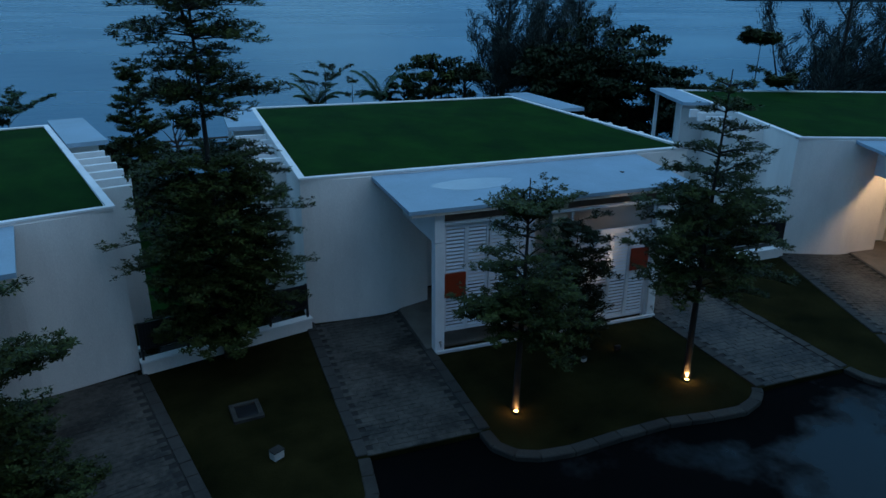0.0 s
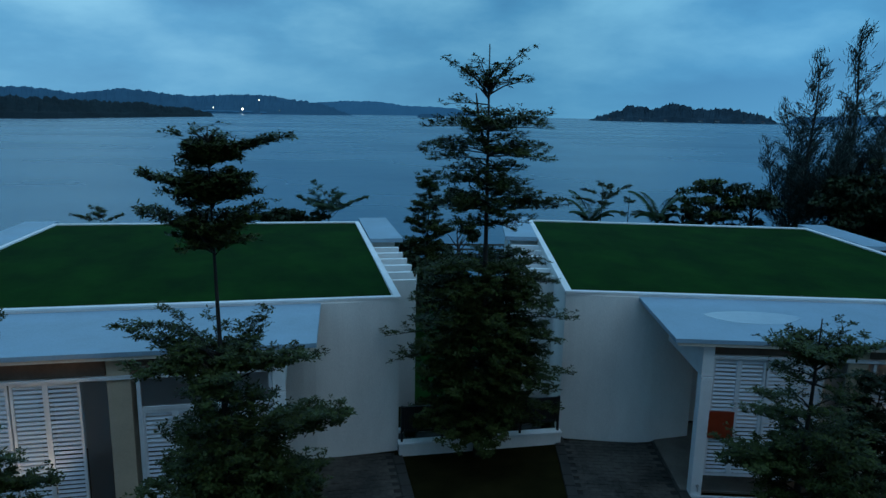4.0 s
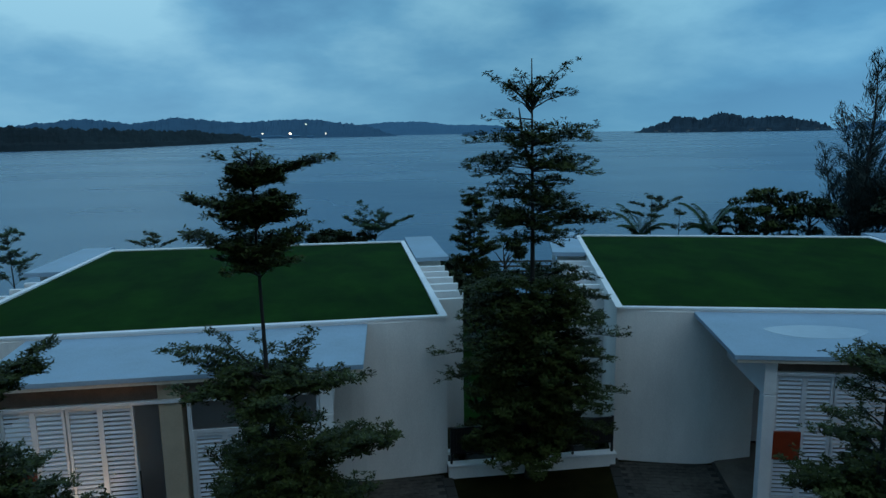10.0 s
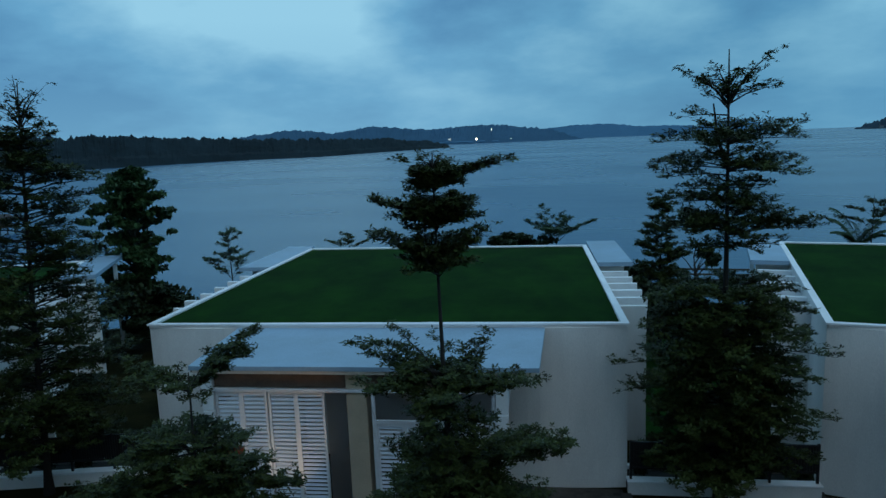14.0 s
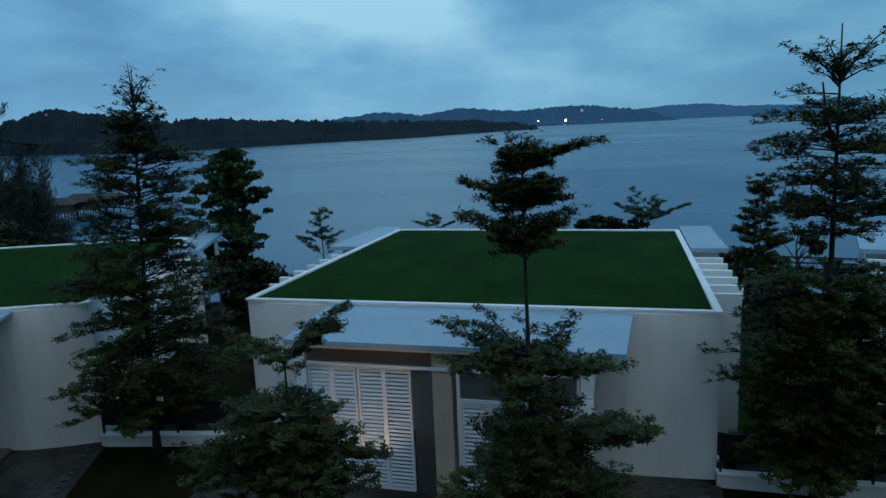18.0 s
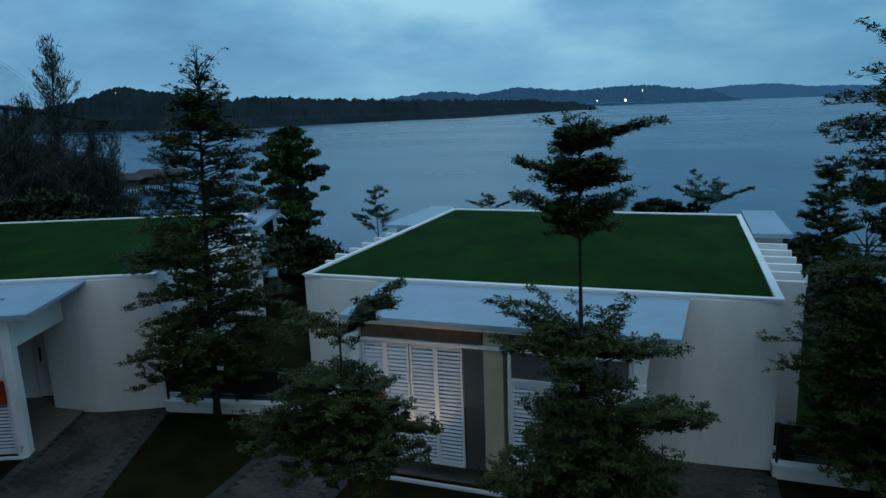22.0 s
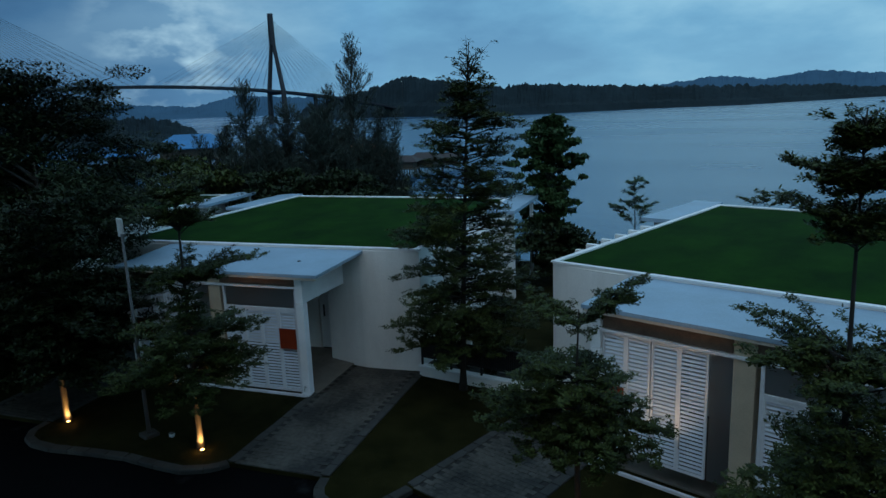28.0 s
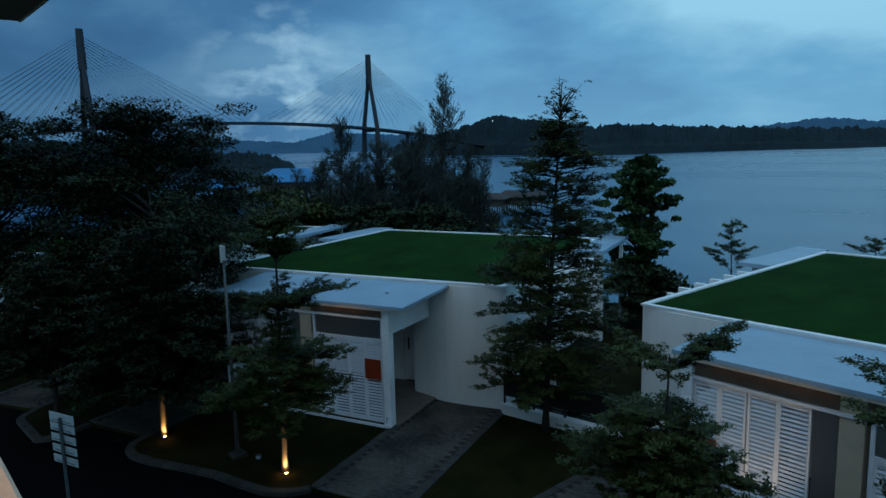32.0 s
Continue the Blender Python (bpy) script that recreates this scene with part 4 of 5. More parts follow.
def tiered_tree(label, base, height, tiers, seed, mat=M_LEAF, lean=(0.0, 0.0), leaf=0.04, density=0.85, trunk=0.085, group="layered almond trees", forks=(), extra=(), uneven=0.05):
    """Layered tree. tiers: rows of (height of the layer, reach, number of branches, rise of the tips, fullness)."""
    rng = np.random.default_rng(seed)
    t = thing("tree", label, "tree", pose(*base), group=group)

    def axis(z):
        k = z / height
        return np.array([lean[0] * k + 0.05 * math.sin(3.1 * k + seed), lean[1] * k + 0.05 * math.cos(2.3 * k + seed) - 0.05 * math.cos(seed), z])

    zs = np.linspace(-0.15, height, 16)
    G = Geo().tube([axis(z) for z in zs], [trunk * (1 - 0.88 * max(0, z) / height) + (0.05 if z < 0.05 else 0) for z in zs], 9)
    for z0, z1, off in forks:
        p0, p1 = axis(z0), axis(z1) + np.array([*off, 0])
        G.tube([p0, (p0 + p1) / 2 + np.array([off[0] * 0.2, off[1] * 0.2, 0]), p1], [trunk * 0.4, trunk * 0.3, trunk * 0.15], 6)
    part("trunk", G, M_BARK, t, smooth=True)
    L = Geo()
    centres = []
    boughs = []
    for z, reach, count, rise, full in tiers:
        start = rng.uniform(0, 2 * np.pi)
        for i in range(count):
            boughs.append((start + 2 * np.pi * i / count + rng.normal(0, 0.28), reach * rng.uniform(0.5, 1.15), z + rng.normal(0, uneven), rise * rng.uniform(0.5, 1.5), full))
    boughs += [(radians(a), ln, z, rise, full) for z, a, ln, rise, full in extra]
    for a, ln, z0, rise, full in boughs:
        o = axis(max(0.1, z0))
        d = np.array([math.cos(a), math.sin(a)])
        lift = rise * ln * rng.uniform(0.6, 1.3)
        pts = [o + np.array([*(d * ln * s), lift * (s ** 0.7) - 0.10 * ln * s * s]) for s in (0, 0.35, 0.7, 1.0)]
        L.tube(pts, [trunk * 0.24, trunk * 0.17, trunk * 0.1, trunk * 0.03], 4, cap=False)
        # side twigs spread in a level fan, with leaves in small tufts along them
        n_twig = max(3, int(ln * 6))
        for k in range(n_twig):
            s = 0.22 + 0.8 * (k + rng.uniform(0, 1)) / n_twig
            s = min(s, 1.02)
            p = o + np.array([*(d * ln * s), lift * (s ** 0.7) - 0.10 * ln * s * s])
            side = 1 if k % 2 else -1
            ang = a + side * rng.uniform(0.45, 1.1)
            tl = ln * rng.uniform(0.2, 0.42) * (1.25 - 1.05 * s) + 0.06
            q = p + np.array([math.cos(ang) * tl, math.sin(ang) * tl, rng.normal(0.03, 0.04) + 0.32 * tl])
            if tl > 0.16:
                L.tube([p, q], [trunk * 0.06, trunk * 0.02], 3, cap=False)
            n = max(2, int(0.25 * full * density * (15 + 110 * tl)))
            f = rng.uniform(0.1, 1.06, n)[:, None]
            centres.append(p + (q - p) * f + rng.normal(0, 1, (n, 3)) * np.array([0.05, 0.05, 0.016]))
    tagged(part("branchwork", L, M_BARK, t, smooth=True), kind="stuff")
    tagged(part("crown", quads_mesh("crown", rosettes(np.concatenate(centres), leaf, rng), mat), mat, t, "small dark-green leaves in level layers"), kind="stuff")
    return t


def layers(z0, z1, step, r0, r1, count=7, rise=0.18, full=1.0, bulge=0.0):
    out, n = [], max(2, int(round((z1 - z0) / step)) + 1)
    for i in range(n):
        k = i / (n - 1)
        out.append((z0 + (z1 - z0) * k, r0 + (r1 - r0) * k + bulge * math.sin(math.pi * k), count, rise, full))
    return out


def broad_tree(label, base, height, radius, crown_z, seed, mat=M_LEAF_DARK, leaf=0.16, clumps=46, per=240, trunk=0.2, name="tree", group="shore trees", flat=0.45, loose=3, pads=(0.13, 0.27)):
    """Broad crown: limbs that end in leafy clumps of uneven size."""
    rng = np.random.default_rng(seed)
    t = thing(name, label, "tree", pose(*base), group=group)
    mid = (height + crown_z) / 2
    G = Geo().tube([(0, 0, -0.4), (0.1, 0.05, crown_z * 0.5), (0, 0.1, crown_z), (0.1, 0, mid), (0.0, 0.0, height * 0.9)],
                   [trunk * 1.3, trunk, trunk * 0.8, trunk * 0.5, trunk * 0.12], 8)
    part("trunk", G, M_BARK, t, smooth=True)
    L, cs = Geo(), []
    lobes = []
    for i in range(max(8, clumps // loose)):
        a, h = rng.uniform(0, 2 * np.pi), rng.uniform(0, 1) ** 0.8
        prof = math.sin(math.pi * (0.14 + 0.76 * h)) ** 0.7
        r = radius * prof * math.sqrt(rng.uniform(0.1, 1.0)) * rng.uniform(0.7, 1.15)
        lobes.append((math.cos(a) * r, math.sin(a) * r, crown_z + (height - crown_z) * (0.05 + 0.9 * h)))
    for i in range(clumps):
        p = np.array(lobes[i % len(lobes)]) + rng.normal(0, 1, 3) * np.array([0.17 * radius, 0.17 * radius, max(0.11 * radius, 0.045 * (height - crown_z))])
        r = math.hypot(p[0], p[1])
        o = np.array([0, 0, max(crown_z * 0.7, p[2] - 0.45 * r - 0.4)])
        L.tube([o, (o + p) / 2 + np.array([0, 0, 0.1 * r]), p], [trunk * 0.28, trunk * 0.16, trunk * 0.05], 4, cap=False)
        sz = radius * rng.uniform(*pads)
        n = int(per * rng.uniform(0.6, 1.3))
        e = rng.normal(0, 1, (n, 3))
        e /= np.linalg.norm(e, axis=1)[:, None]
        e *= (rng.uniform(0.25, 1.0, n) ** 0.6)[:, None] * sz * np.array([1.3, 1.3, 0.42])
        cs.append(p + e)
    tagged(part("branchwork", L, M_BARK, t, smooth=True), kind="stuff")
    c = np.concatenate(cs)
    tagged(part("crown", quads_mesh("crown", leaf_quads(c, leaf, flat, rng), mat), mat, t, "uneven clumps of dark leaves"), kind="stuff")
    return t


def casuarina(label, base, height, radius, seed, density=1.0, lean=0.0):
    """Feathery tree: several upswept leaders, hung with loose plumes of fine needles."""
    rng = np.random.default_rng(seed)
    t = thing("casuarina_tree", label, "tree", pose(*base), group="casuarina trees")

    def main(z):
        return np.array([lean * z / height + 0.15 * math.sin(z * 0.5 + seed), 0.15 * math.cos(z * 0.4), z])

    zs = np.linspace(-0.5, height, 10)
    part("trunk", Geo().tube([main(z) for z in zs], [0.20 * (1 - 0.92 * max(z, 0) / height) for z in zs], 7), M_BARK, t, smooth=True)
    L, quads = Geo(), []
    stems = [(main(height * 0.12), main(height * 0.55), main(height), radius * 0.8, 56)]
    for i in range(5):
        a, z0 = 2 * np.pi * i / 5 + rng.normal(0, 0.3), height * rng.uniform(0.1, 0.35)
        r, top = radius * rng.uniform(0.6, 1.25), z0 + height * rng.uniform(0.30, 0.5)
        o = main(z0)
        tip = np.array([o[0] + math.cos(a) * r, o[1] + math.sin(a) * r, top])
        mid = (o + tip) / 2 + np.array([math.cos(a), math.sin(a), 0]) * 0.2 * r + np.array([0, 0, -0.1 * height])
        L.tube([o, mid, tip], [0.09, 0.06, 0.01], 5, cap=False)
        stems.append((o, mid, tip, radius * 0.5, 30))
    for s0, s1, s2, reach, count in stems:
        n_b = int(count * density)
        for i in range(n_b):
            k = 0.06 + 0.94 * ((i + rng.uniform(0, 1)) / n_b) ** 1.15
            o = (1 - k) ** 2 * s0 + 2 * k * (1 - k) * s1 + k * k * s2
            ln = reach * (1.1 - 1.02 * k) * rng.uniform(0.25, 1.3) + 0.22
            a = rng.uniform(0, 2 * np.pi)
            d = np.array([math.cos(a), math.sin(a), 0.0])
            tip = o + d * ln + np.array([0.1 * ln, 0, ln * rng.uniform(0.2, 1.1) + 0.45])
            mid = (o + tip) / 2 + np.array([0, 0, -0.14 * ln])
            L.tube([o, mid, tip], [0.04, 0.025, 0.006], 4, cap=False)
            n = int(20 + 68 * ln)
            s = rng.uniform(0.1, 1.08, n)[:, None]
            c = (1 - s) ** 2 * o + 2 * s * (1 - s) * mid + s * s * tip + rng.normal(0, 1, (n, 3)) * np.array([0.26, 0.26, 0.22]) * (1.2 - 0.8 * s)
            u = (tip - o) / np.linalg.norm(tip - o) + rng.normal(0, 0.4, (n, 3)) + np.array([0, 0, 0.2])
            u /= np.linalg.norm(u, axis=1)[:, None]
            side = np.cross(u, rng.normal(0, 1, (n, 3)))
            side /= np.linalg.norm(side, axis=1)[:, None]
            sz = rng.uniform(0.12, 0.30, n)[:, None]
            quads.append(np.stack([c - u * sz, c + side * 0.022, c + u * sz, c - side * 0.022], 1))
    tagged(part("branchwork", L, M_BARK, t, smooth=True), kind="stuff")
    tagged(part("crown", quads_mesh("crown", np.concatenate(quads), M_NEEDLE), M_NEEDLE, t, "fine grey-green needles"), kind="stuff")
    return t


def palm(label, base, height, seed):
    rng = np.random.default_rng(seed)
    t = thing("palm_tree", label, "palm", pose(*base), group="palms")
    part("trunk", Geo().tube([(0, 0, -0.3), (0.1, 0, height * 0.5), (0.2, 0, height)], [0.16, 0.13, 0.1], 8), M_BARK, t, smooth=True)
    for i in range(13):
        a, ln = 2 * math.pi * i / 13 + rng.normal(0, 0.15), rng.uniform(1.3, 2.0)
        up = rng.uniform(1.0, 2.1)
        pts = [np.array([0.2 + math.cos(a) * ln * s, math.sin(a) * ln * s, height + up * ln * s - 0.95 * ln * s * s]) for s in np.linspace(0, 1, 9)]
        q = []
        for s in np.linspace(0.08, 1, 34):
            j = min(7, int(s * 8))
            p = pts[j] + (pts[j + 1] - pts[j]) * (s * 8 - j)
            for sd in (-1, 1):
                o = np.array([-math.sin(a) * sd, math.cos(a) * sd, -0.55 + rng.normal(0, 0.1)])
                o = o / np.linalg.norm(o) * 0.55 * (1.1 - 0.7 * s)
                w = np.array([math.cos(a), math.sin(a), 0]) * 0.036
                q.append(np.stack([p - w, p + o * 0.5 - w, p + o + w, p + w]))
        part("frond", quads_mesh("frond", np.array(q), M_LEAF_LIGHT), M_LEAF_LIGHT, t)
    return t


def at(yaw, dist, z=0.0):
    """A place seen from over the road, by bearing to the left of straight ahead."""
    return (0.25 - dist * math.sin(radians(yaw)), dist * math.cos(radians(yaw)), z)


def pad(z, reach, h, full=1.6):
    """A level pad of foliage that narrows down to the trunk."""
    k = h / reach
    return [(z, reach, 9, 1.0 * k, full), (z + 0.02, reach * 0.85, 8, 1.2 * k, full), (z + 0.05, reach * 0.62, 7, 1.5 * k, full), (z + 0.5 * h, reach * 0.62, 7, 0.6 * k, full), (z + 0.25 * h, reach * 0.4, 6, 1.0 * k, full)]


# the lit and unlit trees before the villas; extra boughs: height, bearing, length, rise, fullness
tiered_tree("layered tree on the lawn island, lit from its foot", (12.6, 8.1, 0), 6.9,
            layers(2.3, 4.4, 0.38, 1.65, 1.4, 10, 0.14, 1.45, 0.05) + layers(4.75, 6.5, 0.40, 1.15, 0.45, 8, 0.25, 1.2), 11, extra=((2.9, 170, 1.7, 0.05, 0.9), (3.3, -20, 1.6, 0.1, 0.9), (4.1, 150, 1.5, 0.1, 0.9)))
tiered_tree("small layered tree on the lawn island, lit from its foot", (8.52, 9.33, 0), 5.05,
            layers(1.8, 2.9, 0.3, 1.4, 1.25, 10, 0.2, 1.5) + [(3.4, 0.7, 6, 0.3, 0.9), (3.95, 0.75, 6, 0.25, 1.0)] + pad(4.2, 0.85, 0.4, 1.1), 12, extra=((4.4, -10, 1.15, 0.35, 0.9), (4.45, 175, 1.0, 0.3, 0.9)))
tiered_tree("bushy young layered tree close to a porch", (11.45, 10.85, 0), 3.35, layers(0.45, 3.0, 0.26, 0.95, 0.6, 8, 0.2, 1.5, 0.1), 19, mat=M_LEAF_SHADED, trunk=0.05, uneven=0.1)
tiered_tree("tall layered tree before a planter wall", (4.17, 14.9, 0), 9.8,
            layers(0.9, 4.4, 0.30, 1.6, 1.6, 12, 0.06, 1.9, 0.05) + [(4.75, 1.55, 13, 0.1, 1.9), (4.85, 1.2, 10, 0.14, 1.8)]
            + [(5.8, 1.1, 8, 0.12, 1.3), (6.15, 1.6, 12, 0.13, 1.7), (6.35, 1.25, 9, 0.15, 1.4), (6.75, 1.45, 11, 0.12, 1.5), (7.05, 1.1, 8, 0.15, 1.2), (7.4, 1.4, 11, 0.12, 1.5), (7.65, 0.9, 7, 0.15, 1.1), (7.95, 1.35, 10, 0.15, 1.4), (8.2, 0.8, 6, 0.2, 1.0)]
            + [(8.72, 0.78, 8, 0.75, 1.0), (8.8, 0.6, 6, 0.7, 0.9), (9.1, 0.28, 5, 0.8, 0.5)], 13, trunk=0.10, leaf=0.046, density=0.62, forks=((7.4, 8.75, (-0.28, 0.05)),),
            extra=((2.2, 0, 2.3, 0.0, 0.7), (3.3, 175, 2.3, 0.03, 0.7), (2.9, 185, 2.1, 0.0, 0.6), (3.6, -8, 2.2, 0.04, 0.7), (6.2, 2, 1.95, 0.1, 1.0), (7.95, 8, 1.5, 0.25, 1.0), (8.5, 178, 0.95, 0.1, 0.9), (8.72, 3, 1.0, 0.7, 1.1), (8.72, 184, 0.98, 0.66, 1.1)))
tiered_tree("layered tree with wide gaps between its tiers", (-1.1, 9.6, 0), 8.05,
            layers(1.7, 3.3, 0.27, 1.75, 0.95, 11, 0.10, 1.5, 0.25) + layers(3.5, 4.15, 0.2, 0.85, 0.6, 8, 0.3, 1.4) + pad(4.5, 1.2, 0.56, 1.5)
            + pad(6.42, 0.72, 0.40, 1.9) + pad(7.02, 0.74, 0.40, 2.5) + pad(7.55, 0.44, 0.26, 2.4) + [(7.85, 0.26, 5, 0.9, 0.3)], 14, trunk=0.07, leaf=0.036, density=1.2,
            extra=((3.3, 2, 1.75, 0.52, 2.0), (3.25, 12, 1.5, 0.55, 1.9), (3.25, -12, 1.5, 0.5, 1.9), (3.3, 20, 1.2, 0.6, 1.8), (3.1, 0, 1.5, 0.45, 1.8), (4.35, 10, 1.4, 0.4, 1.5), (4.4, 175, 1.35, 0.6, 1.5), (7.56, 6, 1.0, 0.40, 2.6), (7.55, -12, 0.7, 0.5, 2.4), (7.05, 182, 0.88, 0.40, 2.4), (7.04, 160, 0.8, 0.42, 2.4), (6.46, 176, 0.92, 0.40, 2.0)))
tiered_tree("low layered tree with one raised tuft", (-4.95, 9.35, 0), 4.9,
            [(2.45, 0.85, 9, 0.0, 1.5), (2.65, 1.25, 11, 0.0, 1.6), (2.9, 1.4, 12, 0.03, 1.6), (3.15, 1.45, 12, 0.06, 1.6), (3.4, 1.3, 11, 0.1, 1.6), (3.62, 1.1, 10, 0.14, 1.5), (3.82, 0.7, 8, 0.2, 1.4), (4.6, 0.5, 7, 0.5, 1.4)], 15, trunk=0.075, leaf=0.034, density=1.2,
            extra=((4.6, 20, 1.05, 0.85, 2.8), (4.65, 8, 0.9, 0.75, 2.8), (4.6, 38, 0.9, 0.8, 2.8), (4.6, 20, 0.7, 0.7, 2.8), (4.65, 70, 0.7, 0.6, 1.7), (4.65, 190, 0.85, 0.45, 1.9), (4.65, 215, 0.8, 0.4, 1.8), (4.6, 165, 0.75, 0.5, 1.7), (4.6, 260, 0.6, 0.5, 1.6), (3.1, 15, 1.45, 0.02, 1.4), (2.9, 180, 1.75, 0.0, 1.4), (3.2, 195, 1.8, 0.02, 1.4)))
tiered_tree("tall airy layered tree before a planter wall", (-11.72, 14.3, 0), 9.9,
            layers(1.2, 3.7, 0.36, 1.9, 1.9, 10, 0.13, 1.6) + layers(4.1, 7.7, 0.40, 1.85, 1.25, 10, 0.17, 1.6, 0.1) + layers(7.95, 8.6, 0.22, 0.85, 0.65, 10, 0.2, 1.8)
            + [(8.8, 0.62, 9, 1.15, 0.36), (8.95, 0.55, 8, 1.2, 0.36), (9.15, 0.45, 7, 1.2, 0.36)], 16, trunk=0.10, leaf=0.046, density=0.55, lean=(0.34, 0.2), uneven=0.2, extra=((3.0, 35, 2.2, 0.1, 1.1), (4.6, 40, 2.0, 0.15, 1.1), (5.9, 30, 1.6, 0.2, 1.0), (2.2, 50, 2.2, 0.05, 1.0), (7.4, 35, 1.7, 0.25, 1.1), (7.5, 215, 1.5, 0.2, 1.1)))
tiered_tree("layered tree on the lawn, lit from its foot", (-14.75, 7.56, 0), 7.0,
            layers(1.75, 3.0, 0.28, 1.9, 1.6, 11, 0.12, 1.7) + layers(3.2, 4.0, 0.2, 0.45, 0.45, 6, 0.3, 1.6) + pad(4.25, 1.3, 0.5, 1.5) + pad(5.6, 1.05, 0.6, 1.5) + pad(6.2, 0.8, 0.5, 1.3), 17, extra=((4.35, 55, 1.8, 0.42, 1.5), (4.35, 40, 1.5, 0.45, 1.5)))
# dense trees at the far left; the first three use the shade-coloured leaf copy
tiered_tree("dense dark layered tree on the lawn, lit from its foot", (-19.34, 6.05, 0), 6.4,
            layers(1.6, 3.6, 0.24, 2.7, 2.2, 12, 0.12, 2.0) + layers(3.8, 6.0, 0.26, 1.75, 0.8, 9, 0.22, 1.8), 18, mat=M_LEAF_SHADED, trunk=0.1, uneven=0.12, leaf=0.066, density=0.27)
# added tree: hides the far drive and darkens the ground beneath it
tiered_tree("wide layered tree added to cover and shade the left lawn", (-22.3, 3.9, 0), 5.2,
            layers(1.9, 3.4, 0.25, 2.3, 2.0, 11, 0.12, 2.0) + layers(3.6, 4.9, 0.26, 1.6, 0.7, 9, 0.2, 1.8), 26, mat=M_LEAF_SHADED, trunk=0.1, uneven=0.12, leaf=0.066, density=0.27)
broad_tree("broad dark tree by the road", (-26.9, 8.6, 0), 10.1, 3.9, 3.4, 21, mat=M_LEAF_SHADED, clumps=190, per=480, leaf=0.085, flat=0.8, pads=(0.13, 0.33))
broad_tree("broad dark tree by the road", (-30.2, 3.4, 0), 9.9, 4.0, 2.4, 22, clumps=175, per=420, leaf=0.09, flat=0.8, pads=(0.13, 0.33))
broad_tree("dense dark tree before a villa's corner", (-23.3, 7.5, 0), 7.8, 3.0, 0.9, 25, clumps=140, per=380, leaf=0.08, flat=0.8, pads=(0.14, 0.32))
broad_tree("dense low dark tree by the road", (-24.2, 5.6, 0), 5.6, 1.9, 0.8, 23, clumps=90, per=330, leaf=0.1, flat=0.7)
broad_tree("dense low dark tree by the road", (-26.3, 6.4, 0), 5.6, 1.7, 0.6, 24, clumps=80, per=300, leaf=0.1)
# trees along the shore behind the villas
for k, (yaw, dist, top, r) in enumerate(((-39.2, 46, 11.8, 3.0), (-41.8, 47, 13.2, 3.4), (-44.6, 48, 11.5, 3.4), (-63.5, 46, 12.0, 3.4), (48.7, 46, 12.2, 3.3), (50.8, 47, 9.2, 3.4), (54.0, 46, 8.2, 3.6), (57.3, 46, 9.6, 3.1), (59.0, 48, 7.0, 2.8), (45.9, 45, 5.4, 1.3), (52.4, 44, 7.2, 3.3), (55.8, 44, 6.8, 3.0), (-66.0, 48, 10.0, 3.4))):
    x, y, _ = at(yaw, dist)
    z = max(-1.2, ground_height(x, y))
    casuarina("tall feathery casuarina on the shore", (x, y, z), top - z, r, 40 + k, 0.8 if yaw < 0 else 1.3, 0.3)
for k, (yaw, dist, top, r, cz, mat) in enumerate(((-48.5, 44, 6.6, 3.6, 0.2, M_LEAF_DARK), (-51.5, 42, 4.6, 2.6, -0.2, M_LEAF_DARK), (-53.6, 40, 3.6, 2.4, -0.2, M_LEAF_DARK), (-46.5, 43, 4.6, 3.0, -0.2, M_LEAF_DARK), (-44, 43, 5.6, 2.8, 0.5, M_LEAF_DARK), (-33.2, 42, 4.8, 2.0, 2.2, M_LEAF), (-36.0, 43, 4.2, 2.2, 1.2, M_LEAF_DARK),
                                                   (32.4, 33.5, 8.0, 1.5, 1.6, M_LEAF_LIGHT), (31.6, 31.5, 2.6, 2.3, 0.4, M_LEAF_DARK), (29.0, 31.5, 2.0, 1.6, 0.3, M_LEAF_DARK), (2.4, 36, 3.05, 1.5, 2.2, M_LEAF_DARK), (0.6, 37, 2.9, 1.2, 2.1, M_LEAF_DARK), (55.5, 40, 4.6, 3.0, 1.0, M_LEAF_DARK), (50, 40, 4.4, 3.0, 0.6, M_LEAF_DARK),
                                                   (61.5, 42, 5.4, 3.2, 1.0, M_LEAF), (65, 45, 6.6, 3.4, 1.0, M_LEAF_DARK), (-31, 41, 3.4, 1.3, 1.2, M_LEAF_DARK), (-56, 40, 3.6, 2.4, 0.5, M_LEAF_DARK), (-10.0, 25, 2.8, 1.2, 0.4, M_LEAF_DARK), (29.6, 23, 2.2, 0.9, 0.3, M_LEAF_DARK), (-7.2, 33, 2.3, 1.6, -0.1, M_LEAF_DARK), (-12.6, 35, 2.5, 1.5, -0.1, M_LEAF_DARK))):
    x, y, _ = at(yaw, dist)
    z = max(-1.5, ground_height(x, y))
    broad_tree("dark leafy tree behind the villas" if mat is not M_LEAF_LIGHT else "slender fresh-green leafy tree behind the villas", (x, y, z), top - z, r, cz - z, 60 + k, mat=mat, clumps=150 if mat is M_LEAF_LIGHT else 30 if r < 2.3 else 80, per=170 if r > 2.3 else 130, leaf=0.15, trunk=0.14, loose=1 if mat is M_LEAF_LIGHT else 2)
